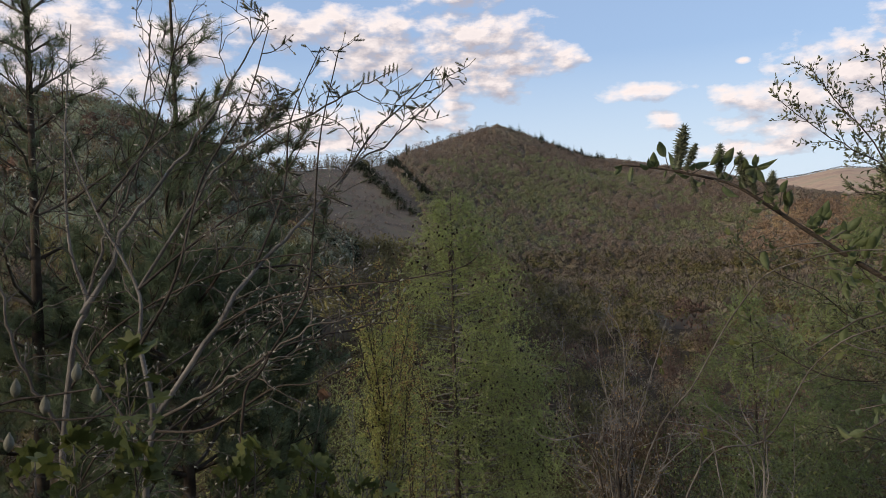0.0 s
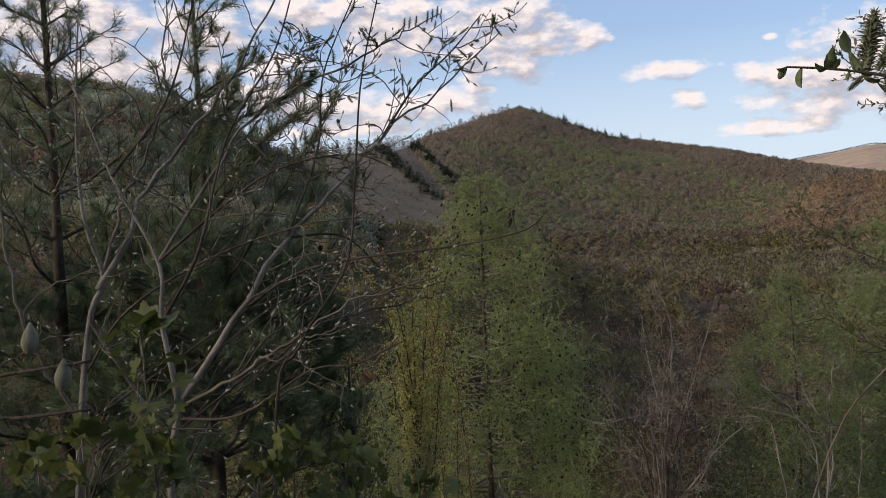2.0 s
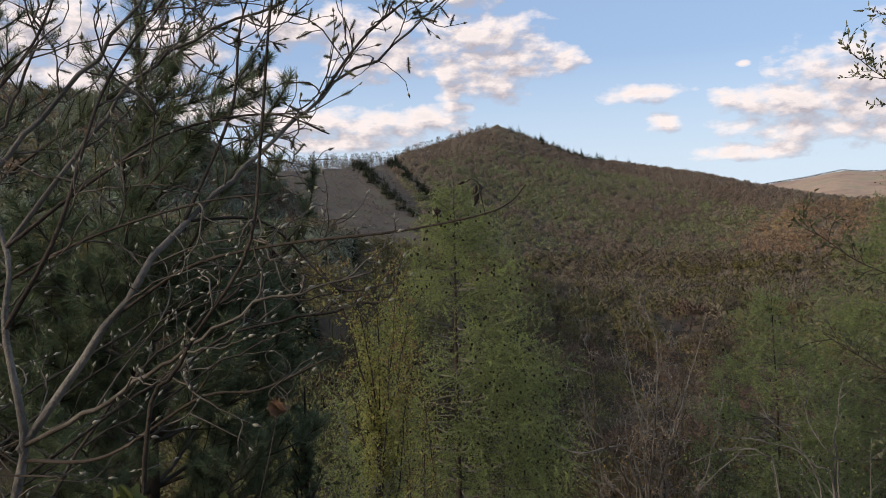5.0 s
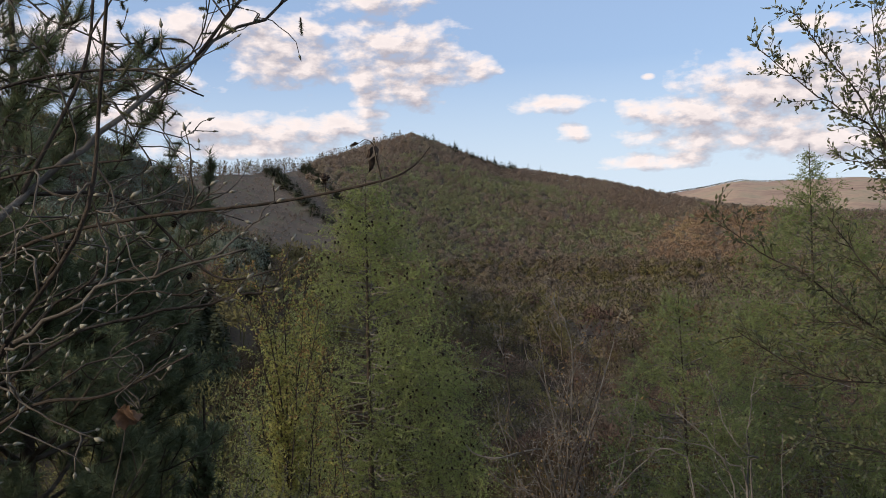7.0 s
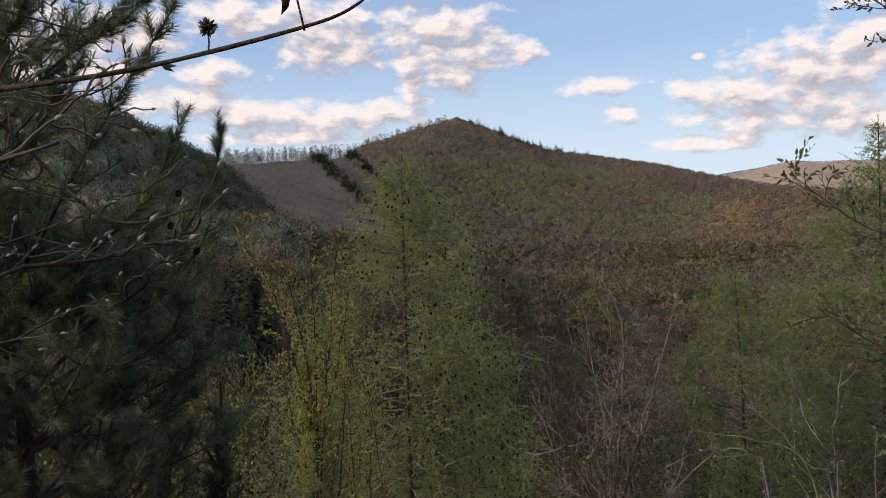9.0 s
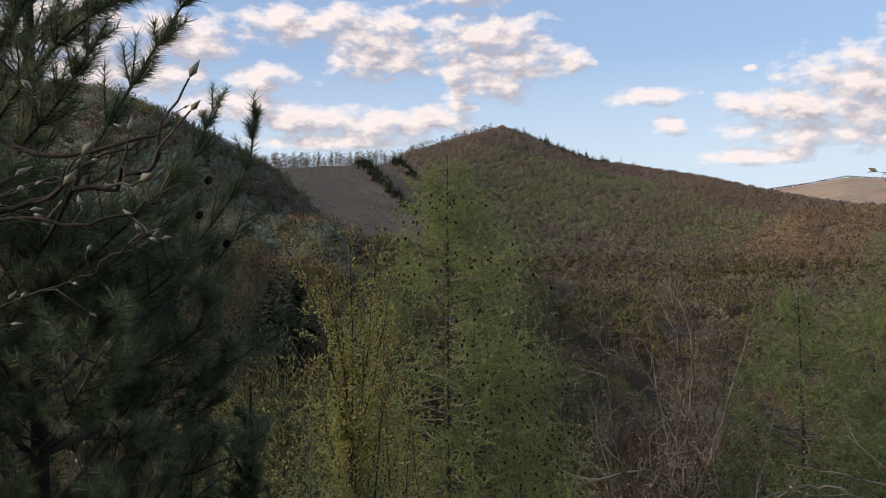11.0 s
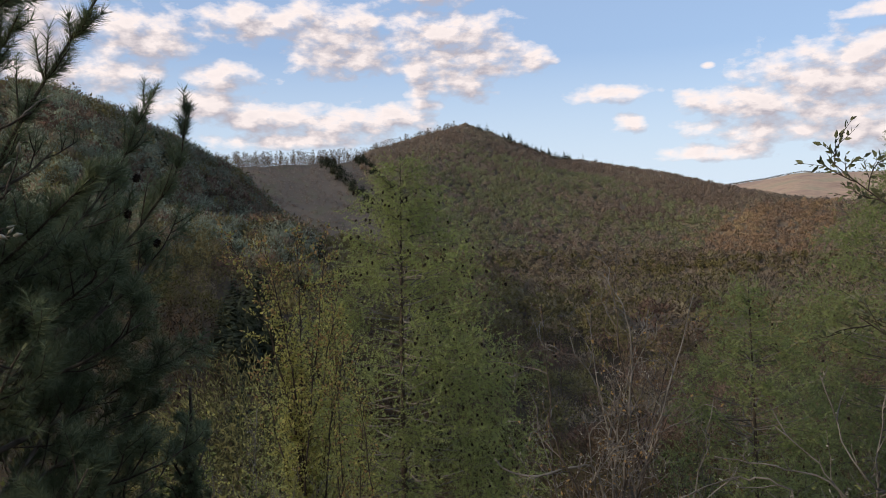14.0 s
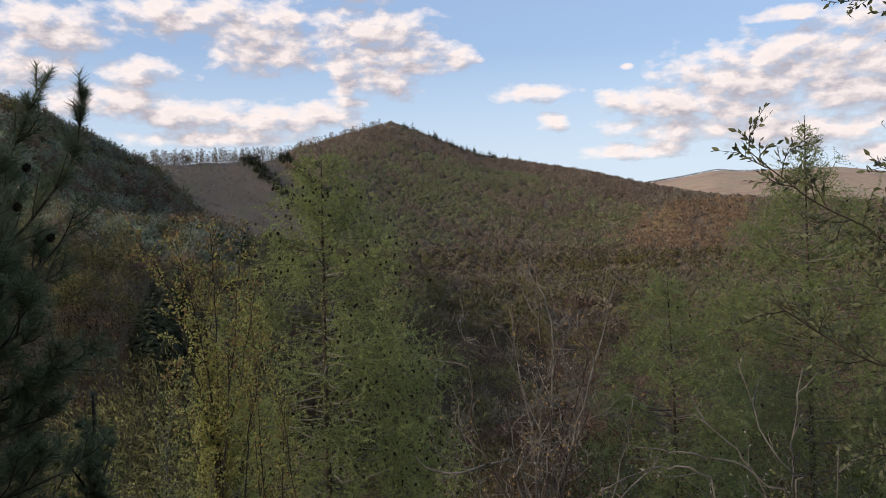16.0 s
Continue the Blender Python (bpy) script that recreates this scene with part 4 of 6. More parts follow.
def pine(label, base, top, reach_rows, whorls, seed, boughs=(), low=-0.6, thick=0.06, right=None, leader=0.5, shoots=0.34, crown=3, up=0.25):
    global rng
    rng = np.random.default_rng(seed)
    tree = thing("pine_tree", label, "tree", "pines")
    base, top = np.array(base, float), np.array(top, float)
    trunk = bend([base, base + (top - base) * 0.5 + (0.03, -0.02, 0), top], 22)
    limb_name(Geo().tube(trunk, thick, 0.008, 10, 0.04), "darkbark", tree, "trunk", "dark scaly pine trunk")
    wood, needles = Geo(), Geo()
    for z in low + (top[2] - leader - low) * np.linspace(0, 1, whorls) ** 0.8:
        k = (z - base[2]) / (top[2] - base[2])
        at = base + (top - base) * k
        reach = np.interp(z, reach_rows[0], reach_rows[1])
        first = rng.uniform(0, 6.28)
        number = 6 if z < 0.9 else crown
        for j in range(number):
            a = first + 2 * math.pi * j / number + rng.normal() * 0.25
            length = reach * rng.uniform(0.7, 1.1)
            limit = right if right is None or z < 0.9 else right - min(0.75, (z - 0.9) * 1.2)
            if limit is not None and at[0] + math.cos(a) * length > limit:
                length = max(0.22, (limit - at[0]) / max(math.cos(a), 0.05) * rng.uniform(0.8, 1.0))
            path = sprig(at, (math.cos(a), math.sin(a), up + 0.35 * k), length, -0.4, 0.06, 12)
            pine_limb(tree, wood, needles, path, 0.007 + 0.009 * length, int(3 + (10 if z < 0.9 else 4) * length) if shoots > 0.2 else 3, shoots * (1 if z < 1.2 else 0.7), (140 if z < 0.9 else 60) if shoots > 0.2 else 60, 0.066 if shoots > 0.2 else 0.04, 0.0031 if z < 0.9 else 0.0024)
    for bough in boughs:
        path = bend(bough, 24)
        limb_name(Geo().tube(path, 0.011, 0.0035, 7, 0.05), "darkbark", tree, "bough")
        brush(needles, path[5:], 900, 0.066, 0.0026, 0.8)
        for node, count in ((4, 3), (6, 4), (9, 5), (12, 5), (15, 5), (18, 5), (21, 4), (23, 3)):
            for _ in range(count):
                shoot = sprig(path[node], side_way(path, node, rng.uniform(0.5, 0.95)) + (0, 0, 0.2), rng.uniform(0.12, 0.30) * (1.25 - node / 30), -0.5, 0.07, 8)
                wood.tube(shoot[::2], 0.0036, 0.0024, 4)
                brush(needles, shoot, 125, 0.060, 0.0026, 0.8)
    # Leader.
    brush(needles, trunk[-6:], 360, 0.055)
    for j in range(5):
        shoot = sprig(trunk[-7], (math.cos(j * 1.26), math.sin(j * 1.26), 0.9), shoots * 0.8, -0.5, 0.06, 7)
        wood.tube(shoot, 0.004, 0.003, 5)
        brush(needles, shoot, 110, 0.05)
    part("shoot_growth", wood, "darkbark", tree, "brown pine shoots", smooth=True, kind="stuff")
    part("needle_foliage", needles, "needle", tree, "dark blue green pine needles in brushes", kind="stuff")
    return tree


near_pine = pine("dense dark green pine with upturned shoots beside the path", (-1.95, 5.6, -1.75), (-1.90, 5.5, 3.35),
     ([-1.0, 0.4, 1.4, 2.0, 2.6, 3.3], [1.55, 1.35, 0.80, 0.34, 0.26, 0.12]), 16, 111,
     boughs=[[(-1.9, 5.5, 0.5), (-1.53, 5.4, 0.81), (-1.19, 5.6, 1.1), (-1.04, 5.69, 1.3), (-0.92, 5.74, 1.52), (-0.88, 5.74, 1.76)],
             [(-1.9, 5.5, 0.85), (-1.5, 5.45, 1.05), (-1.35, 6.0, 1.46), (-1.2, 6.1, 1.87)],
             [(-1.92, 5.4, 0.9), (-1.55, 5.0, 1.2), (-1.24, 4.8, 1.58), (-1.05, 4.8, 1.88), (-0.86, 4.8, 2.17)],
             [(-1.92, 5.4, 1.1), (-1.7, 4.8, 1.5), (-1.3, 4.6, 1.89), (-1.0, 4.6, 2.09)],
             [(-2.6, 5.3, 1.8), (-2.19, 5.2, 2.04), (-1.76, 5.1, 2.29), (-1.38, 5.0, 2.47)],
             [(-1.93, 5.5, 1.95), (-1.68, 5.2, 2.1), (-1.34, 5.2, 2.22), (-1.07, 5.2, 2.36)],
             [(-1.92, 5.4, 1.2), (-1.75, 5.1, 1.5), (-1.50, 5.0, 1.75), (-1.32, 4.95, 1.98)],
             [(-1.92, 5.4, 0.7), (-1.6, 5.1, 0.95), (-1.25, 4.9, 1.18), (-1.0, 4.85, 1.40)],
             [(-1.92, 5.4, 1.5), (-1.80, 5.0, 1.8), (-1.62, 4.9, 2.05), (-1.46, 4.85, 2.26)]], right=-0.86, crown=2)
for spot in ((-1.12, 5.62, 1.30), (-1.06, 5.58, 1.47), (-1.0, 5.66, 1.16)):
    piece("cone", CONE, near_pine, Matrix.LocRotScale(Vector(spot), Euler((2.4, 0.4, 0.3)), Vector((0.045, 0.045, 0.05))))
pine("tall dark green pine with an open top", (-3.05, 5.6, -1.6), (-2.92, 5.5, 4.2),
     ([-1.0, 0.6, 1.6, 2.2, 3.2, 4.2], [1.4, 1.2, 0.8, 0.50, 0.42, 0.18]), 14, 112, crown=4)
pine("small young pine with thick dark shoots", (-1.17, 6.5, -2.05), (-1.11, 6.5, 0.25),
     ([-1.8, -0.5, 0.25], [0.42, 0.34, 0.10]), 6, 113, low=-1.3, thick=0.02, leader=0.45, shoots=0.10, up=2.4)


# Leafy saplings and shrubs: rods that rise from one stool, with twigs and leaves.
def shrub(name, label, category, base, rods, seed, bark, leaf_rows, twig=0.25, every=0.07, thick=0.012, group="", sub=2, leafy=1.0, leaf_axis=0.5, wander=0.07):
    """rods: tops of the stems. leaf_rows: (share, material, size, shape, name, label)."""
    global rng
    rng = np.random.default_rng(seed)
    plant = thing(name, label, category, group)
    base = np.array(base, float)
    leaves = [Geo() for _ in leaf_rows]
    fine = Geo()
    for top in rods:
        course = np.array(top, float)
        top = course if course.ndim == 1 else course[-1]
        foot = base + np.array([rng.normal() * 0.06, rng.normal() * 0.06, 0])
        foot[2] = ground_z(foot[0], foot[1]) - 0.05
        mid = foot + (top - foot) * 0.5 + np.array([rng.normal(), rng.normal(), 0]) * wander - (top - foot) * np.array([0.10, 0.10, 0])
        stem = bend([foot, mid, top] if course.ndim == 1 else [foot, *course], 20)
        sway = rng.normal(size=(24, 3))
        sway = sum(sway[k:k + 20] for k in range(5)) * wander * 0.085
        stem = stem + sway * np.sin(np.linspace(0, np.pi, 20))[:, None]
        size = np.linalg.norm(top - foot)
        limb_name(Geo().tube(stem, thick * rng.uniform(0.75, 1.15), 0.002, 7, 0.05), bark, plant, "stem")
        queue = []
        spots, _ = along_path(stem, every * 1.6, 0.18)
        for p in spots:
            i = int(np.argmin(np.linalg.norm(stem - p, axis=1)))
            k = i / 19
            queue.append((sprig(p, side_way(stem, i, rng.uniform(0.6, 1.1)), twig * rng.uniform(0.5, 1.4) * (1.25 - 0.7 * k), -0.35, 0.10, 7), 1))
        while queue:
            path, level = queue.pop()
            fine.tube(path, 0.0028 / level, 0.0010, 4 if level == 1 else 3)
            if level < sub:
                for i in (2, 3, 4, 5):
                    queue.append((sprig(path[i], side_way(path, i, 0.9), twig * rng.uniform(0.25, 0.6), -0.2, 0.12, 5), level + 1))
            p, d = along_path(path, every * 0.5, 0.25)
            p, d = np.vstack([p, path[-1:]]), np.vstack([d, unit(path[-1:] - path[-2:-1])])
            keep = rng.uniform(size=len(p)) < leafy
            p, d = p[keep], d[keep]
            if len(p) == 0:
                continue
            kind = rng.uniform(size=len(p))
            high = np.clip((p[:, 2] - base[2]) / max(size, 0.1), 0, 1)
            low = 0.0
            for geo, row in zip(leaves, leaf_rows):
                share_here = row[0](high) if callable(row[0]) else np.full(len(p), row[0])
                mine = (kind >= low) & (kind < low + share_here)
                low = low + share_here
                if mine.any():
                    axis = d[mine] * leaf_axis + unit(rng.normal(size=(mine.sum(), 3)))
                    geo.scatter(row[3], p[mine], axis, rng.uniform(0.65, 1.2, mine.sum()) * row[2])
    part("twig_growth", fine, bark, plant, smooth=True, kind="stuff")
    for geo, row in zip(leaves, leaf_rows):
        if geo.count:
            part(row[4], geo, row[1], plant, row[5], kind="stuff")
    return plant


def fan(centre, spread, tall, n, seed):
    """Tops of n rods round a centre."""
    r = np.random.default_rng(seed)
    out = []
    for k in range(n):
        a = 2 * math.pi * k / n + r.normal() * 0.3
        d = spread * math.sqrt(r.uniform(0.05, 1))
        out.append((centre[0] + d * math.cos(a), centre[1] + d * math.sin(a), centre[2] - d * 0.5 + r.uniform(-tall, tall * 0.3)))
    return out


# Hornbeam saplings beside the larch: yellow green below, russet at the tips.
STEM = [(-0.70, 8.25, -1.6), (-0.71, 8.25, -0.75)]
shrub("hornbeam_sapling", "slender sapling with small yellow green and russet leaves", "sapling", (-0.70, 8.25, -2.9),
      [[*STEM, (-0.70, 8.25, 0.1), (-0.70, 8.25, 0.7), (-0.72, 8.25, 1.12)], [*STEM, (-0.86, 8.2, 0.0), (-1.02, 8.2, 0.6), (-1.18, 8.2, 0.95), (-1.32, 8.2, 1.10)],
       [*STEM, (-0.80, 8.2, 0.1), (-0.90, 8.2, 0.7), (-0.98, 8.2, 1.06)], [*STEM, (-0.60, 8.3, 0.1), (-0.52, 8.3, 0.7), (-0.47, 8.3, 1.08)],
       [*STEM, (-0.55, 8.2, -0.2), (-0.44, 8.2, 0.3), (-0.38, 8.2, 0.66)], [*STEM, (-0.78, 8.4, 0.0), (-0.84, 8.4, 0.45), (-0.93, 8.4, 0.80)],
       [(-0.66, 8.25, -1.6), (-0.55, 8.3, -0.9), (-0.42, 8.3, -0.3), (-0.34, 8.3, 0.2)], [(-0.72, 8.25, -1.6), (-0.80, 8.1, -0.9), (-0.92, 8.1, -0.35), (-0.98, 8.1, 0.05)],
       [(-0.66, 8.25, -1.6), (-0.52, 8.2, -1.0), (-0.46, 8.2, -0.5), (-0.44, 8.2, -0.15)], [(-0.70, 8.25, -1.6), (-0.66, 8.1, -0.9), (-0.62, 8.1, -0.3), (-0.58, 8.1, 0.25)]], 121, "darkbark",
      [(lambda h: np.clip(3.65 - 3.6 * h, 0, 0.92), "yellowleaf", 0.029, LEAF, "foliage", "young yellow green leaves"),
       (lambda h: (1 - np.clip(3.65 - 3.6 * h, 0, 0.92)) * 0.7, "russetleaf", 0.028, LEAF, "tip_foliage", "russet folded young leaves")],
      twig=0.20, every=0.034, thick=0.013, group="saplings", leafy=0.9)
shrub("hornbeam_sapling", "thin sapling with russet leaves near the larch", "sapling", (-0.30, 9.3, -3.4),
      [(-0.56, 9.3, 0.75), (-0.36, 9.3, 0.1), (-0.60, 9.4, 0.3), (-0.25, 9.3, -0.4)], 122, "darkbark",
      [(0.65, "yellowleaf", 0.030, LEAF, "foliage", "young yellow green leaves"), (0.35, "russetleaf", 0.028, LEAF, "tip_foliage", "russet folded young leaves")],
      twig=0.20, every=0.05, thick=0.012, group="saplings", leafy=0.7)
# Low leafy growth left of the saplings.
shrub("leafy_shrub", "low shrub with pale green opening leaves", "shrub", (-1.6, 6.9, -2.3), fan((-1.35, 6.9, -0.05), 0.60, 0.5, 14, 5), 123, "twigbark",
      [(0.7, "yellowleaf", 0.034, LEAF, "foliage", "pale green opening leaves"), (0.3, "freshleaf", 0.04, LEAF, "dark_foliage", "fresh green leaves")], twig=0.24, every=0.055, thick=0.009, group="low shrubs", leafy=0.75)
shrub("leafy_shrub", "straggling pale shrub with budding twigs", "shrub", (-1.0, 7.6, -2.6), fan((-1.0, 7.6, -0.25), 0.6, 0.5, 16, 6), 124, "greybark",
      [(0.8, "yellowleaf", 0.026, LEAF, "foliage", "pale opening leaves"), (0.2, "bud", 0.02, BUD, "bud_growth", "pale buds")], twig=0.24, every=0.06, thick=0.007, group="low shrubs", leafy=0.6)
# Bare reddish bush.
def crooked_bush():
    """A tangle of crooked limbs that fork again and again."""
    global rng
    rng = np.random.default_rng(125)
    plant = thing("bare_bush", "tangled bare bush with reddish twigs and few tiny leaves", "bush", "low shrubs")
    fine, leaves, buds = Geo(), Geo(), Geo()
    foot = np.array((1.27, 5.6, ground_z(1.27, 5.6) - 0.05))
    queue = []
    for k, (x, y, z) in enumerate(((0.86, 5.6, 0.82), (0.98, 5.5, 0.67), (1.10, 5.7, 0.77), (1.16, 5.6, 0.97), (1.24, 5.6, 0.79), (1.30, 5.5, 0.62), (1.40, 5.6, 0.69), (1.62, 5.6, 0.85), (1.52, 5.7, 0.47), (1.72, 5.6, 0.33), (0.80, 5.6, 0.39), (1.02, 5.4, 0.32), (1.42, 5.4, 0.29), (0.70, 5.5, -0.01), (1.80, 5.5, 0.01), (1.2, 5.3, 0.27), (1.34, 5.8, 0.47))):
        top = np.array((x, y, z))
        knee = foot + (top - foot) * 0.55 + np.array([(1.24 - x) * 0.38 + rng.normal() * 0.05, rng.normal() * 0.08, 0.10])
        start = foot + rng.normal(size=3) * (0.07, 0.07, 0)
        path = bend([start, start + (knee - start) * 0.5 + rng.normal(size=3) * 0.05, knee, knee + (top - knee) * 0.5 + rng.normal(size=3) * 0.06, top], 26)
        path[3:-1] += rng.normal(size=(22, 3)) * 0.008
        limb_name(Geo().tube(path, rng.uniform(0.008, 0.015), 0.002, 7, 0.06), "greybark" if k % 4 else "darkbark", plant, "stem")
        for i in range(8, 25):
            if rng.uniform() < 0.62:
                queue.append((path[i], side_way(path, i, rng.uniform(0.5, 1.3)), rng.uniform(0.10, 0.30), 1))
    while queue:
        p, way, size, level = queue.pop()
        twig = sprig(p, way, size, -0.25, 0.26, 8)
        fine.tube(twig, 0.0036 / level, 0.0011, 3)
        if level < 3:
            for i in (2, 3, 4, 5, 6):
                if rng.uniform() < 0.6:
                    queue.append((twig[i], side_way(twig, i, 1.0), size * rng.uniform(0.35, 0.7), level + 1))
        q, w = along_path(twig, 0.05, 0.3)
        for a, d in zip(q, w):
            roll = rng.uniform()
            if roll < 0.22:
                leaves.scatter(LEAF, a, d + unit(rng.normal(size=3)), rng.uniform(0.012, 0.022))
            elif roll < 0.40:
                buds.scatter(BUD, a, d + unit(rng.normal(size=3)) * 0.6, rng.uniform(0.010, 0.018))
    part("twig_growth", fine, "redtwig", plant, smooth=True, kind="stuff")
    part("foliage", leaves, "russetleaf", plant, "tiny russet leaves", kind="stuff")
    part("bud_growth", buds, "bud", plant, "small pale buds", kind="stuff")
    # A dead grey bough that sweeps out low to one side.
    path = bend([(1.20, 5.5, -0.6), (1.12, 5.5, -0.02), (0.98, 5.45, 0.05), (0.80, 5.4, 0.03), (0.66, 5.4, 0.06), (0.60, 5.4, 0.12)], 20)
    limb_name(Geo().tube(path, 0.008, 0.003, 7, 0.08), "greybark", plant, "bough", "dead grey bough")


crooked_bush()
shrub("bare_bush", "thin grey shoots with pale buds", "bush", (1.75, 4.5, -1.25), [[(1.90, 4.5, 0.05), (1.80, 4.5, 0.30), (1.66, 4.5, 0.67)], [(1.86, 4.5, 0.0), (1.72, 4.5, 0.30), (1.50, 4.5, 0.49)], [(1.85, 4.5, 0.1), (1.86, 4.5, 0.35), (1.91, 4.5, 0.64)], [(1.6, 4.5, 0.12), (1.42, 4.5, 0.33), (1.15, 4.5, 0.24)], [(1.8, 4.5, 0.0), (1.55, 4.5, 0.33), (1.28, 4.5, 0.39)], (2.05, 4.5, 0.35)], 126, "greybark",
      [(1.0, "bud", 0.016, BUD, "bud_growth", "small pale buds")], twig=0.18, every=0.10, thick=0.006, group="low shrubs", leafy=0.35, sub=1, wander=0.12)
shrub("leafy_shrub", "green shrub filling the slope below the bush", "shrub", (2.6, 7.4, -2.6), fan((2.7, 7.4, -0.25), 1.0, 0.5, 14, 8), 127, "twigbark",
      [(0.8, "freshleaf", 0.036, LEAF, "foliage", "fresh green leaves"), (0.2, "yellowleaf", 0.03, LEAF, "pale_foliage", "pale opening leaves")], twig=0.28, every=0.06, thick=0.009, group="low shrubs", leafy=0.4)
shrub("leafy_shrub", "dark green undergrowth between the trees", "shrub", (0.6, 7.2, -2.5), fan((0.6, 7.2, -1.15), 0.9, 0.4, 12, 9), 128, "twigbark",
      [(1.0, "freshleaf", 0.036, LEAF, "foliage", "fresh green leaves")], twig=0.28, every=0.06, thick=0.008, group="low shrubs", leafy=0.6)

# Leafy willow by the path.
NARROW = ([(x * 0.72, y, z) for x, y, z in LEAF[0]], LEAF[1])
WILLOW_RODS = [
    [(3.6, 5.0, 0.4), (2.95, 4.85, 1.60), (2.69, 4.8, 2.05), (2.49, 4.8, 2.26), (2.31, 4.8, 2.50)],
    [(3.6, 5.0, 0.5), (3.05, 4.9, 1.65), (2.85, 4.85, 2.05), (2.74, 4.8, 2.56)],
    [(3.4, 5.0, 0.6), (2.82, 4.8, 1.75), (2.55, 4.8, 2.0), (2.32, 4.8, 2.14), (2.13, 4.8, 2.29)],
    [(3.5, 5.0, 0.6), (2.90, 4.8, 1.62), (2.72, 4.8, 1.70), (2.57, 4.8, 1.72)],
    [(3.7, 5.1, 0.8), (3.2, 5.0, 1.9), (3.0, 4.9, 2.6)],
    [(3.4, 4.9, 0.1), (2.9, 4.65, 0.50), (2.35, 4.6, 0.61), (2.04, 4.6, 0.75), (1.86, 4.6, 0.86)],
    [(3.4, 4.9, 0.2), (2.75, 4.65, 0.75), (2.45, 4.6, 0.97), (2.26, 4.6, 1.11), (2.01, 4.6, 1.24), (1.76, 4.6, 1.42)],
    [(3.4, 4.9, -0.2), (2.8, 4.6, 0.15), (2.45, 4.6, 0.25), (2.2, 4.6, 0.32)],
    [(3.4, 4.9, 0.4), (2.85, 4.7, 0.95), (2.6, 4.7, 1.2), (2.42, 4.7, 1.42)],
    [(3.4, 4.9, 0.3), (2.9, 4.6, 0.62), (2.55, 4.6, 0.85), (2.25, 4.6, 0.88)],
]
shrub("willow_shrub", "grey green leafy willow with long slender rods", "shrub", (3.85, 5.1, -1.45), WILLOW_RODS, 131, "darkbark",
      [(1.0, "willowleaf", 0.032, NARROW, "foliage", "small grey green willow leaves")], twig=0.20, every=0.034, thick=0.0085, group="willows", leafy=0.78, leaf_axis=1.0, wander=0.05)

# ---------------------------------------------------------------- the bare willow at the path


def catkin_mesh():
    """A seeding willow catkin: a soft spindle of pointed capsules."""
    geo = Geo()
    geo.tube(bend([(0, 0, 0), (0.03, 0, 0.5), (0.0, 0.02, 0.97)], 6), 0.05, 0.02, 5)
    r = np.random.default_rng(4)
    n = 46
    k = np.linspace(0.04, 0.97, n)
    a = np.arange(n) * 2.4
    out = np.stack([np.cos(a), np.sin(a), 0.45 + 0.2 * r.normal(size=n)], 1)
    size = 0.17 * np.sin(np.pi * (0.15 + 0.75 * k)) + 0.05
    shape = ([(-0.14, -0.08, 0), (0.14, -0.08, 0), (0, 0.16, 0), (0, 0, 1)], [(0, 1, 3), (1, 2, 3), (2, 0, 3)])
    geo.scatter(shape, np.stack([0.03 * np.sin(k * 3), 0 * k, k], 1), out, size)
    return geo.mesh("catkin", M["catkin"])


CATKIN = catkin_mesh()


def set_catkin(plant, spot, way, size):
    q = Vector(way).to_track_quat("Z", "Y")
    piece("catkin", CATKIN, plant, Matrix.LocRotScale(Vector(spot), q, Vector((size, size, size))))


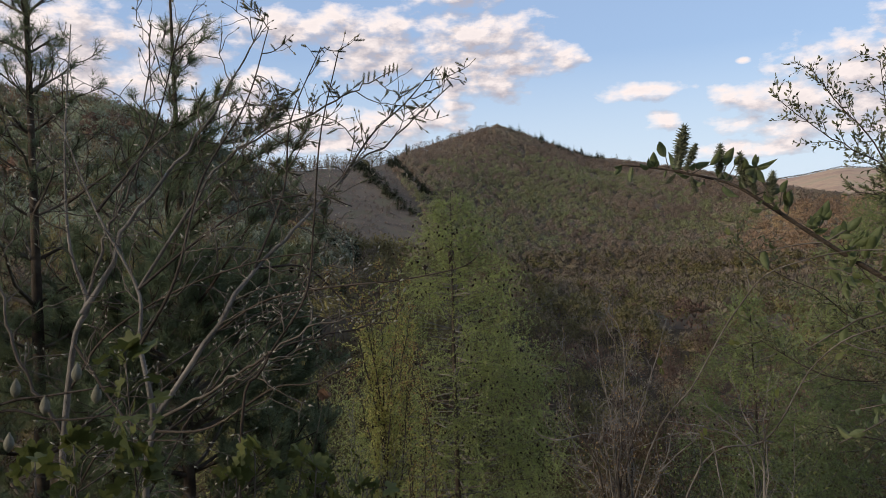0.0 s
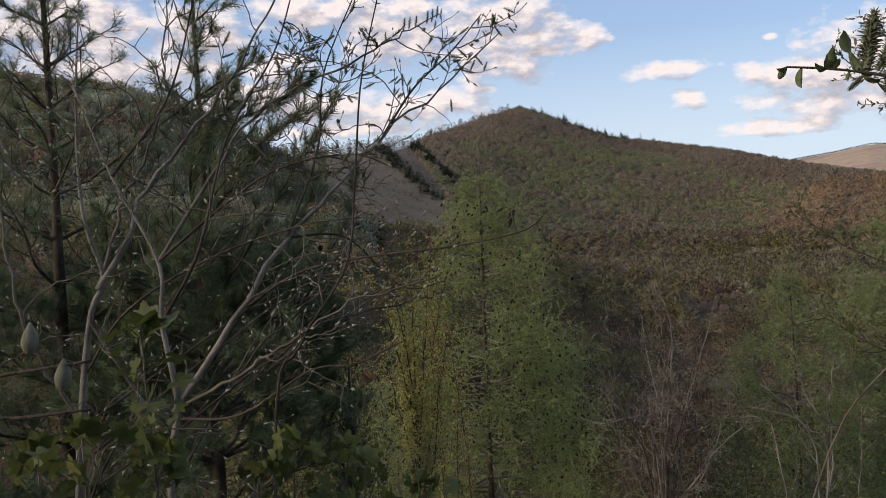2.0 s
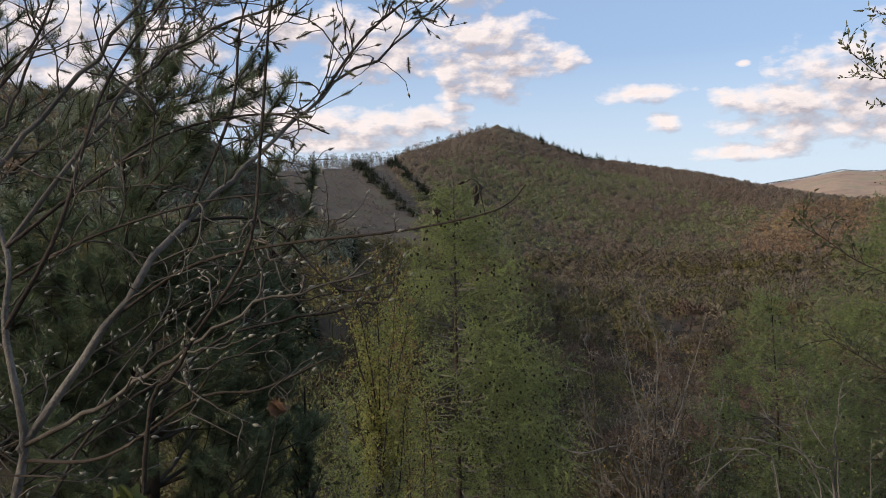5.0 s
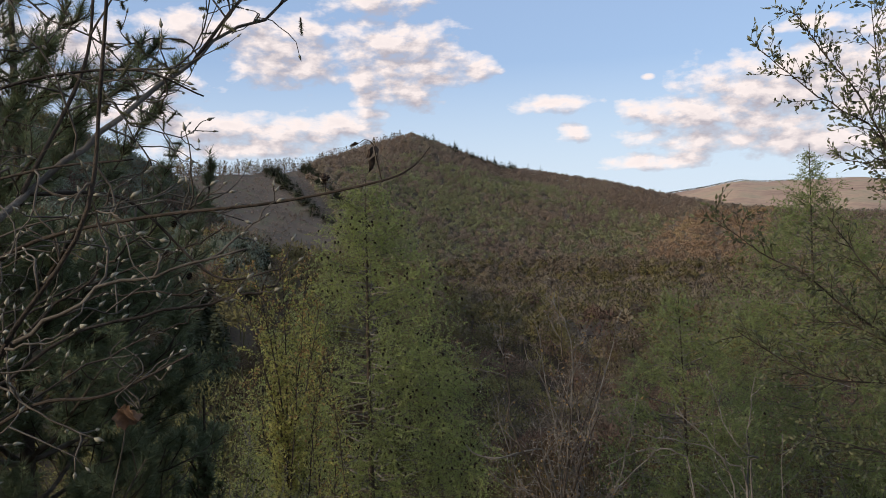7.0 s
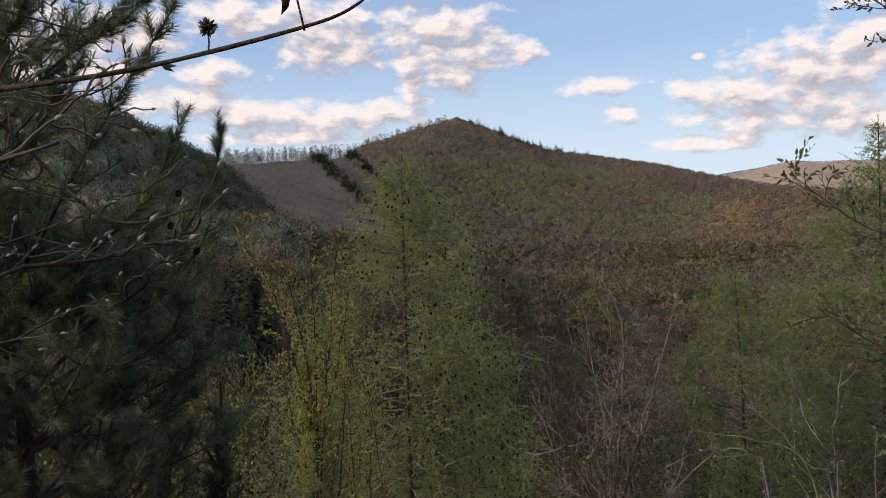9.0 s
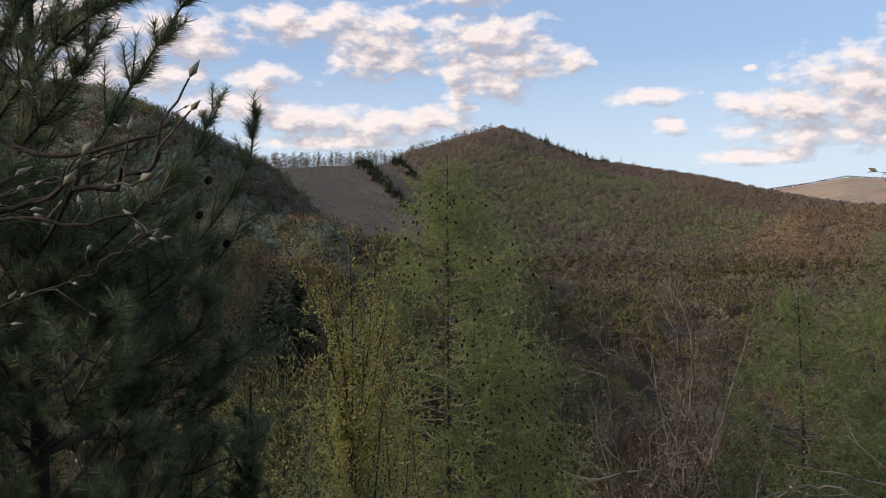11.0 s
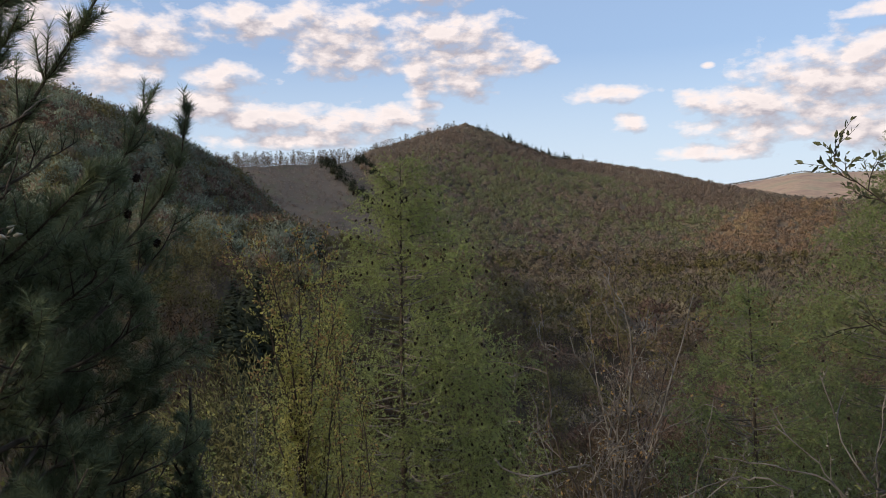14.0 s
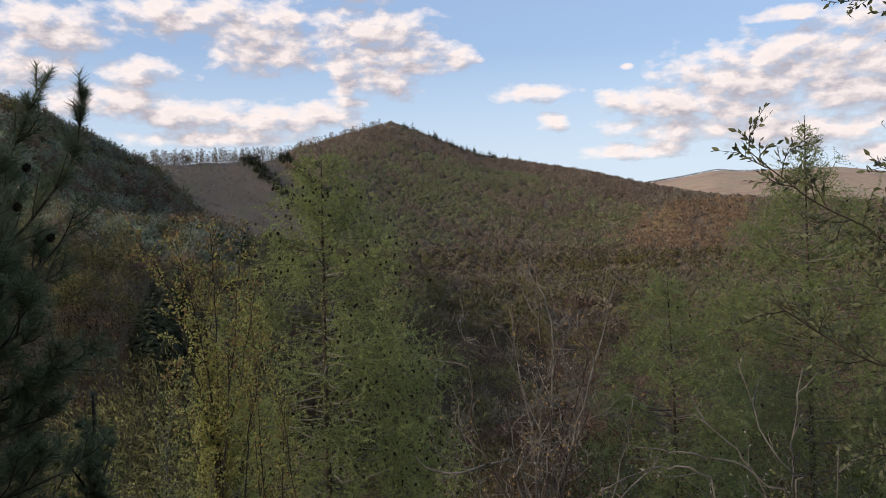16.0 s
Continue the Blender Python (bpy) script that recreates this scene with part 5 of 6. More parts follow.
def bare_willow():
    global rng
    rng = np.random.default_rng(141)
    plant = thing("willow_shrub", "bare grey goat willow with catkins and silky buds", "shrub", "willows")
    rods = [
        [(-1.30, 2.42, -0.55), (-1.26, 2.4, 0.3), (-1.24, 2.4, 0.8), (-1.18, 2.4, 1.25), (-1.14, 2.42, 1.37), (-1.18, 2.4, 1.56), (-1.23, 2.5, 1.88), (-1.24, 2.6, 2.3)],
        [(-1.15, 2.4, 1.34), (-1.07, 2.45, 1.49), (-1.04, 2.5, 1.62), (-0.85, 2.6, 1.88), (-0.72, 2.65, 2.1), (-0.62, 2.7, 2.3)],
        [(-0.96, 2.3, -0.55), (-0.92, 2.26, 0.3), (-0.91, 2.25, 0.85), (-0.88, 2.25, 1.04), (-0.91, 2.25, 1.26), (-0.93, 2.3, 1.42), (-1.09, 2.4, 1.66), (-1.24, 2.5, 1.95)],
        [(-0.89, 2.25, 1.02), (-0.71, 2.29, 1.28), (-0.60, 2.4, 1.47), (-0.47, 2.5, 1.60), (-0.34, 2.65, 1.77), (-0.15, 2.75, 1.93), (0.04, 2.8, 2.10)],
        [(-0.34, 2.65, 1.77), (-0.24, 2.7, 1.92), (-0.12, 2.72, 2.03), (-0.02, 2.75, 2.15)],
        [(-0.93, 2.3, 1.42), (-0.80, 2.45, 1.68), (-0.68, 2.55, 1.86), (-0.42, 2.6, 1.99), (-0.27, 2.62, 2.07), (-0.15, 2.6, 2.12)],
        [(-0.88, 2.25, 1.03), (-0.66, 2.2, 1.14), (-0.50, 2.15, 1.25), (-0.35, 2.12, 1.32), (-0.17, 2.1, 1.37)],
        [(-0.71, 2.3, 1.28), (-0.54, 2.26, 1.38), (-0.34, 2.2, 1.420), (-0.14, 2.16, 1.438), (0.02, 2.13, 1.466), (0.075, 2.135, 1.488), (0.105, 2.14, 1.520)],
        [(-0.60, 2.05, -0.5), (-0.57, 2.05, 0.98), (-0.50, 2.05, 1.22), (-0.38, 2.05, 1.41), (-0.35, 2.05, 1.61), (-0.325, 2.05, 1.84), (-0.27, 2.05, 2.06)],
        [(-1.22, 2.4, 0.95), (-1.34, 2.35, 1.25), (-1.42, 2.4, 1.6), (-1.50, 2.5, 2.05)],
        [(-1.18, 2.4, 1.25), (-1.0, 2.3, 1.05), (-0.89, 2.26, 0.98)],
        [(-0.60, 2.4, 1.47), (-0.45, 2.5, 1.46), (-0.29, 2.5, 1.31), (-0.16, 2.5, 1.32)],
        [(-0.88, 2.25, 1.0), (-0.70, 2.2, 1.02), (-0.50, 2.15, 1.14), (-0.38, 2.12, 1.16), (-0.25, 2.1, 1.22)],
        [(-1.09, 2.4, 1.66), (-0.95, 2.5, 1.9), (-0.86, 2.55, 2.25)],
    ]
    rods += [
        [(-1.15, 2.42, 1.36), (-1.10, 2.5, 1.60), (-1.0, 2.55, 1.85), (-0.97, 2.6, 2.3)],
        [(-0.93, 2.3, 1.42), (-0.78, 2.35, 1.55), (-0.62, 2.4, 1.66), (-0.42, 2.45, 1.70), (-0.30, 2.5, 1.66)],
        [(-1.20, 2.4, 1.1), (-1.05, 2.35, 1.28), (-0.80, 2.3, 1.42), (-0.55, 2.3, 1.50), (-0.38, 2.3, 1.52)],
        [(-0.91, 2.25, 1.26), (-0.80, 2.25, 1.45), (-0.74, 2.35, 1.75), (-0.62, 2.45, 2.0), (-0.55, 2.5, 2.25)],
        [(-1.26, 2.4, 0.6), (-1.12, 2.3, 0.85), (-0.98, 2.2, 0.98), (-0.75, 2.15, 1.0)],
        [(-0.60, 2.4, 1.47), (-0.52, 2.5, 1.72), (-0.50, 2.55, 1.95), (-0.40, 2.6, 2.2)],
    ]
    thick = [0.0145, 0.0095, 0.0130, 0.0090, 0.0042, 0.0055, 0.0055, 0.0039, 0.0044, 0.0060, 0.0050, 0.0036, 0.0041, 0.0050, 0.0060, 0.0045, 0.0045, 0.0050, 0.0045, 0.0042]
    # Budded rods that reach out low over the path.
    budded = [
        [(-1.22, 2.45, 0.95), (-0.90, 2.9, 1.18), (-0.62, 3.1, 1.296), (-0.53, 3.1, 1.332), (-0.45, 3.1, 1.36), (-0.365, 3.1, 1.41)],
        [(-0.91, 2.28, 0.95), (-0.55, 2.42, 1.20), (-0.303, 2.5, 1.26), (-0.231, 2.5, 1.275), (-0.176, 2.5, 1.287), (-0.158, 2.5, 1.335)],
        [(-1.22, 2.45, 0.85), (-0.80, 2.85, 1.20), (-0.565, 2.95, 1.248), (-0.425, 2.95, 1.243), (-0.349, 2.95, 1.267), (-0.323, 2.95, 1.284)],
        [(-1.22, 2.45, 0.75), (-0.75, 2.9, 1.03), (-0.492, 3.0, 1.156), (-0.39, 3.0, 1.206), (-0.364, 3.0, 1.227)],
        [(-0.91, 2.25, 0.8), (-0.75, 2.4, 1.10), (-0.536, 2.5, 1.298), (-0.455, 2.5, 1.368), (-0.373, 2.5, 1.45)],
    ]
    rods += budded
    thick += [0.0032, 0.0035, 0.0030, 0.0028, 0.0034]
    lone_rods = (0.0039, 0.0044, 0.0036, 0.0041)
    buds, fine = Geo(), Geo()
    made = 0

    holder = plant

    def dress(path, high, share_here):
        """Catkins on the upper twigs, pale buds on the lower."""
        nonlocal made
        q, w = along_path(path, 0.030, 0.25)
        for a, b in zip(q, w):
            if high and rng.uniform() < share_here * 1.1 and made < 292:
                set_catkin(holder, a, unit(b * 0.5 + unit(rng.normal(size=3)) * 0.8 + np.array([0, 0, 0.25])), rng.uniform(0.026, 0.046))
                made += 1
            elif rng.uniform() < share_here * 0.30:
                buds.scatter(BUD, a, b + rng.normal(size=3) * 0.5, rng.uniform(0.008, 0.018))
        buds.scatter(BUD, path[-1], path[-1] - path[-2], rng.uniform(0.012, 0.022))

    for row, r0 in sorted(zip(rods, thick), key=lambda some: -some[0][-1][0]):
        path = bend(row, 28)
        path[4:-3] += rng.normal(size=(21, 3)) * (0.0045 if 0.005 < r0 < 0.012 else 0.0055 if row in budded else 0.0)
        # Thinner rods take darker bark, partly in place of backlight against the sky.
        holder = limb_name(Geo().tube(path, r0, 0.0009 if r0 == 0.0039 else 0.0016 if r0 < 0.007 else 0.0018, 8, 0.05), "greybark" if r0 > 0.0085 else "twigbark" if r0 > 0.005 else "darkbark", plant, "branch")
        lone = r0 in lone_rods
        if row in budded:
            for p, d in zip(*along_path(path, 0.042, 0.35)):
                spur = sprig(p, unit(d * 0.8 + unit(rng.normal(size=3)) * 0.8 + (0, 0, 0.3)), rng.uniform(0.010, 0.09), -0.3, 0.22, 5)
                fine.tube(spur, 0.0013, 0.0009, 5)
                buds.scatter(BUD, spur[-1], spur[-1] - spur[-2], rng.uniform(0.014, 0.024))
            continue
        spots, ways = along_path(path, 0.085, 0.22)
        total = len(spots)
        for number, p in enumerate(spots):
            if p[2] < 0.7 or (p[2] < 1.3 and rng.uniform() < 0.15) or (lone and (p[0] > -0.30 or rng.uniform() < 0.4)):
                continue
            i = int(np.argmin(np.linalg.norm(path - p, axis=1)))
            left = 1 - number / total
            size = rng.uniform(0.05, 0.12) if lone else rng.uniform(0.12, 0.46) * (0.38 + 0.75 * left)
            bough = sprig(p, side_way(path, i, rng.uniform(0.6, 1.5)), size, -0.35, 0.28, 11)
            fine.tube(bough, 0.0022, 0.0010, 5)
            dress(bough, p[2] > 1.66, 0.30)
            for k in range(int(1 + size * 14)):
                m = int(rng.integers(2, 10))
                twig = sprig(bough[m], side_way(bough, m, 1.2), rng.uniform(0.03, 0.15), -0.4, 0.2, 7)
                fine.tube(twig, 0.0014, 0.0008, 4)
                dress(twig, p[2] > 1.66, 0.38)
    # The row of catkins standing on the long outer twig, and the one that hangs.
    for k, (x, z) in enumerate(((-0.262, 2.075), (-0.245, 2.08), (-0.225, 2.085), (-0.19, 2.095), (-0.175, 2.10), (-0.16, 2.11))):
        set_catkin(plant, (x, 2.61, z), (0.15, 0.0, 1.0), 0.040 - 0.002 * (k % 3))
    set_catkin(plant, (-0.128, 2.76, 1.885), (0.05, 0, -1.0), 0.042)
    part("twig_growth", fine, "twigbark", plant, "thin grey brown twigs", smooth=True, kind="stuff")
    part("bud_growth", buds, "bud", plant, "silky pale opening buds", kind="stuff")
    # Withered leaves hanging from a curved stalk on the long twig.
    y = 2.132
    stalk = bend([(0.030, y, 1.466), (0.023, y, 1.500), (0.018, y, 1.523), (0.006, y, 1.531), (-0.003, y, 1.526)], 14)
    part("leaf_stalk", Geo().tube(stalk, 0.0011, 0.0006, 5), "darkbark", plant, "dark curved leaf stalk", smooth=True)
    folded = ([(x * 0.62, d * 3.2 + 0.10 * math.sin(7 * z), z) for x, d, z in LEAF[0]], LEAF[1])
    for spot, way, size in (((-0.003, 1.526), (-0.85, -0.35), 0.016), ((0.021, 1.523), (0.45, -0.85), 0.020), ((0.017, 1.521), (-0.15, -1.0), 0.021), ((0.018, 1.513), (-0.5, -0.8), 0.019), ((0.020, 1.507), (-0.15, -1.0), 0.027)):
        part("withered_leaf", Geo().scatter(folded, (spot[0], y, spot[1]), (way[0], rng.normal() * 0.3, way[1]), size, roll=unit(np.array([0.9, 0.5 * rng.normal(), 0.2]))), "darkleaf", plant, "curled dark withered leaf", smooth=True)
    # A dried head and silvery buds on short stalks.
    part("bud_stalk", Geo().tube(bend([(-0.057, 2.145, 1.4515), (-0.056, 2.145, 1.461), (-0.057, 2.145, 1.470)], 6), 0.0009, 0.0007, 5), "darkbark", plant, smooth=True)
    part("seed_head", Geo().scatter(BUD, [(-0.057, 2.145, 1.473)] * 34, rng.normal(size=(34, 3)) + (0, 0, 0.4), 0.0100), "darkleaf", plant, "dark dried seed head")
    part("bud_stalk", Geo().tube(bend([(-0.135, 2.16, 1.4375), (-0.134, 2.16, 1.449), (-0.136, 2.16, 1.462)], 6), 0.0009, 0.0007, 5), "darkbark", plant, smooth=True)
    for spot, way in (((-0.058, 2.144, 1.466), (-0.5, 0, 0.7)), ((-0.056, 2.144, 1.466), (0.6, 0, 0.6)), ((-0.136, 2.16, 1.461), (0.1, 0, 1)), ((-0.134, 2.16, 1.454), (0.6, 0, 0.8)), ((-0.102, 2.156, 1.4425), (0.8, 0, -0.35)), ((-0.100, 2.156, 1.4425), (0.9, 0, -0.05))):
        part("opening_bud", Geo().scatter(BUD, spot, way, 0.013), "bud", plant, "silvery opening bud on the long twig")
    return plant


bare_willow()


def dry_leaf():
    """A crumpled brown leaf caught on a curled dry tendril."""
    plant = thing("dry_leaf", "crumpled orange brown dry leaf caught on a twig", "leaf")
    n = 13
    u, v = np.meshgrid(np.linspace(-1, 1, n), np.linspace(0, 1, n), indexing="ij")
    half = 0.016 * np.sin(np.pi * (0.12 + 0.83 * v)) * (1 + 0.22 * np.cos(v * 26))
    x = u * half
    z = (v - 0.5) * 0.034
    y = 0.010 * np.sin(u * 2.6 + v * 4) + 0.007 * np.sin(v * 9 + u * 5) + 0.006 * u * u
    verts = np.stack([-0.348 + z * 1.05 + 0.2 * x, 2.115 + y, 1.128 + x - 0.25 * z], -1).reshape(-1, 3)
    i, j = np.meshgrid(np.arange(n - 1), np.arange(n - 1), indexing="ij")
    i, j = i.ravel(), j.ravel()
    part("blade", Geo().add(verts, np.stack([i * n + j, i * n + j + 1, (i + 1) * n + j + 1, (i + 1) * n + j], 1)), "deadleaf", plant, smooth=True)
    curl = Geo()
    for k in range(5):
        s = rng.uniform(0.6, 1.2)
        loop = [(-0.345 + 0.02 * s * math.sin(k + a * 1.2), 2.12 + 0.012 * math.cos(k * 2 + a), 1.14 + 0.018 * a * s) for a in range(6)]
        curl.tube(bend(loop, 16), 0.0011, 0.0007, 4)
    curl.tube(bend([(-0.352, 2.118, 1.11), (-0.365, 2.12, 1.05), (-0.40, 2.13, 0.92), (-0.52, 2.16, 0.5), (-0.60, 2.2, ground_z(-0.60, 2.2) - 0.03)], 16), 0.0009, 0.0014, 5)
    part("stalk", curl, "twigbark", plant, "curled dry stalks")


dry_leaf()

# ---------------------------------------------------------------- growth at the camera's side


def big_catkin_mesh():
    """A ripe catkin: a stout spindle bristling with pointed capsules."""
    geo = Geo()
    geo.tube(bend([(0, 0, 0), (0.02, 0, 0.5), (0.0, 0.02, 0.96)], 7), 0.055, 0.03, 6)
    r = np.random.default_rng(14)
    n = 230
    k = np.linspace(0.03, 0.97, n)
    a = np.arange(n) * 2.4 + r.normal(size=n) * 0.2
    out = np.stack([np.cos(a), np.sin(a), 0.25 + 0.25 * r.normal(size=n) + 0.9 * (k > 0.93)], 1)
    size = 0.20 * np.sin(np.pi * (0.20 + 0.62 * k)) * r.uniform(0.75, 1.15, n)
    shape = ([(-0.13, -0.08, 0), (0.13, -0.08, 0), (0, 0.15, 0), (0.10, 0, 0.45), (-0.06, 0.08, 0.45), (-0.04, -0.08, 0.45), (0, 0, 1)],
             [(0, 1, 3), (0, 3, 5), (1, 2, 4), (1, 4, 3), (2, 0, 5), (2, 5, 4), (3, 4, 6), (4, 5, 6), (5, 3, 6)])
    geo.scatter(shape, np.stack([0.02 * np.sin(k * 3), 0 * k, k], 1), out, size)
    return geo.mesh("catkin", M["ripecatkin"])


def blade(width, cup, curl, seed):
    """An oval leaf of unit length with a keeled midrib, drooping towards its tip."""
    rows, across = 9, (-1.0, -0.5, 0.0, 0.5, 1.0)
    verts, faces = [], []
    for k in range(rows):
        v = k / (rows - 1)
        half = width * math.sin(math.pi * min(1.0, 0.04 + 0.96 * v) ** 0.85) ** 0.8 + 0.004
        for u in across:
            wave = 0.02 * math.sin(v * 11 + u * 3 + seed) * abs(u)
            verts.append((u * half, cup * u * u * half * 2 - curl * v * v + wave, v * (1 - 0.25 * curl * v)))
    for k in range(rows - 1):
        for j in range(4):
            faces.append((k * 5 + j, k * 5 + j + 1, k * 5 + j + 6, k * 5 + j + 5))
    return verts, faces


BLADES = [blade(0.22, 0.35, 0.20, 1), blade(0.19, 0.6, 0.55, 2), blade(0.13, 0.9, 0.40, 3), blade(0.25, 0.25, 0.12, 4)]


def near_branch():
    """The leafing willow rod with large catkins, close to the lens."""
    global rng
    rng = np.random.default_rng(151)
    plant = thing("willow_shrub", "leafing willow rod with large spiky catkins and green leaves", "shrub", "willows")
    rod = [(1.30, 0.75, -0.15), (1.15, 0.8, 0.7), (0.90, 0.88, 1.22), (0.68, 0.95, 1.440), (0.575, 1.0, 1.512), (0.51, 1.03, 1.562), (0.445, 1.05, 1.612), (0.402, 1.06, 1.641), (0.345, 1.07, 1.658), (0.30, 1.08, 1.668), (0.255, 1.09, 1.674)]
    path = bend(rod, 60)
    branch = limb_name(Geo().tube(path, 0.0052, 0.0010, 8, 0.07), "darkbark", plant, "branch")
    fine = Geo()
    ripe = big_catkin_mesh()

    def on_rod(x):
        """The point of the rod at x."""
        i = int(np.argmin(np.abs(path[:, 0] - x)))
        return path[i]

    def leaf(spot, way, size, shape=0, face=(0.0, -1.0, 0.4)):
        """A leaf with its upper side turned towards face."""
        geo = Geo().scatter(BLADES[shape], spot, way, size * 0.80, roll=unit(np.cross(np.asarray(way, float), np.cross(np.asarray(face, float), np.asarray(way, float))) + 1e-4))
        part("leaf", geo, "rodleaf", plant, smooth=True)

    # Catkins: place along the rod, lean, length.
    for x, way, size in ((0.334, (0.20, 0.1, 1.0), 0.062), (0.345, (0.32, 0.1, -0.9), 0.024), (0.340, (0.18, -0.3, 0.6), 0.040), (0.330, (-0.5, 0.1, -0.5), 0.020),
                         (0.383, (0.06, 0.1, 1.0), 0.047), (0.418, (-0.10, 0.1, 1.0), 0.050), (0.430, (-0.3, -0.1, 0.9), 0.036), (0.452, (0.12, 0.0, 1.0), 0.044)):
        p = on_rod(x)
        q = Vector(way).to_track_quat("Z", "Y")
        piece("catkin", ripe, branch, Matrix.LocRotScale(Vector(p + unit(way) * 0.004), q, Vector((size * 1.15, size * 1.15, size))))
    # Fold of young leaves at the tip, one withered and hanging.
    tip = path[-1]
    leaf(on_rod(0.300), (-0.15, 0.0, 1.0), 0.030, 3)
    leaf(on_rod(0.300) + (0, 0, 0.002), (-0.9, -0.2, 0.5), 0.030, 1)
    leaf(on_rod(0.290), (-0.8, -0.3, 0.15), 0.026, 0)
    leaf(on_rod(0.30), (0.1, -0.4, 0.55), 0.017, 3)
    leaf(tip, (-0.7, -0.1, -0.25), 0.020, 2)
    leaf(tip, (-0.35, 0.1, -0.55), 0.024, 1)
    leaf(on_rod(0.268), (-0.25, -0.1, -1.0), 0.036, 2)
    leaf(on_rod(0.315), (-0.3, 0.0, -0.8), 0.018, 2)
    # The tuft of leaves rising behind the catkins.
    stalk = bend([on_rod(0.455), on_rod(0.445) + (-0.004, 0, 0.022), on_rod(0.430) + (0.0, 0, 0.042)], 8)
    fine.tube(stalk, 0.0016, 0.0011, 5)
    crown = stalk[-1]
    for way, size, shape in (((0.05, 0.2, 1.0), 0.024, 0), ((-1.0, 0.1, 0.30), 0.032, 2), ((1.0, 0.1, 0.22), 0.038, 2), ((0.85, -0.2, -0.05), 0.026, 2), ((-0.3, -0.3, -0.7), 0.036, 3), ((-0.55, -0.3, -0.35), 0.034, 0), ((0.25, -0.3, -0.8), 0.034, 3), ((-0.1, -0.5, 0.6), 0.026, 3)):
        leaf(crown, way, size, shape)
    # Leaves on short side shoots further down the rod.
    for x, out, size in ((0.475, (0.25, 0, 1), 0.034), (0.500, (-0.3, -0.2, 0.7), 0.026), (0.505, (0.35, 0, 0.9), 0.036), (0.515, (0.9, 0, 0.6), 0.034), (0.520, (0.1, -0.2, -0.9), 0.030), (0.535, (0.35, -0.3, 0.6), 0.036),
                         (0.545, (-0.2, -0.2, -1), 0.030), (0.555, (0.3, 0.0, 1.0), 0.038), (0.565, (0.75, -0.2, 0.7), 0.036), (0.575, (0.2, -0.2, -0.9), 0.036), (0.590, (0.1, -0.2, 0.9), 0.034), (0.605, (0.6, -0.1, 0.8), 0.038), (0.615, (-0.3, -0.3, -0.7), 0.032),
                         (0.630, (0.3, 0.0, 0.9), 0.036), (0.650, (0.8, -0.1, 0.3), 0.036), (0.66, (-0.1, -0.1, -0.9), 0.034), (0.69, (0.4, 0, 0.9), 0.036)):
        p = on_rod(x)
        shoot = sprig(p, unit(out), rng.uniform(0.014, 0.040), -0.1, 0.1, 4)
        fine.tube(shoot, 0.0011, 0.0008, 4)
        for n in range(7):
            way = unit(np.array(out) + unit(rng.normal(size=3)) * (0.30 + 0.30 * n))
            leaf(shoot[-1 - n % 3], way, size * rng.uniform(0.60, 1.05) * (1 - 0.05 * n), int(rng.integers(0, 4)), (rng.normal() * 0.4, -1.0, 0.5))
    for p, d in zip(*along_path(path[int(len(path) * 0.56):-8], 0.0075)):
        way = unit(d * 0.3 + unit(rng.normal(size=3)) + (0.2, -0.1, 0.15))
        shoot = sprig(p, way, rng.uniform(0.008, 0.03), -0.1, 0.15, 4)
        fine.tube(shoot, 0.0009, 0.0007, 4)
        leaf(shoot[-1], way, rng.uniform(0.020, 0.036), int(rng.integers(0, 4)), (rng.normal() * 0.5, -1.0, 0.5))
    # A thin side twig that reaches back under the rod.
    twig = bend([on_rod(0.515), on_rod(0.50) + (-0.02, 0, -0.010), on_rod(0.48) + (-0.030, 0, -0.034), on_rod(0.46) + (-0.035, 0, -0.056)], 12)
    fine.tube(twig, 0.0014, 0.0006, 5)
    leaf(twig[-3], (0.1, 0.0, -1.0), 0.036, 0)
    leaf(twig[-5], (-0.8, 0.0, 0.4), 0.022, 2)
    # Leafy twigs hanging below and behind.
    for start, way, size in ((0.62, (-0.55, 0.15, -0.55), 0.16), (0.70, (-0.5, 0.1, -0.6), 0.24), (0.76, (-0.6, 0.2, -0.2), 0.26), (0.82, (-0.6, 0.2, -0.35), 0.30), (0.66, (-0.1, 0.05, 0.8), 0.14)):
        twig = sprig(on_rod(start), way, size, 0.1, 0.1, 9)
        fine.tube(twig, 0.0018, 0.0008, 5)
        q, w = along_path(twig, 0.020, 0.25)
        for p, d in zip(q, w):
            leaf(p, unit(d * 0.7 + unit(rng.normal(size=3))), rng.uniform(0.018, 0.034), int(rng.integers(0, 4)), (rng.normal() * 0.5, -1.0, 0.6))
    part("twig_growth", fine, "twigbark", plant, smooth=True, kind="stuff")


near_branch()


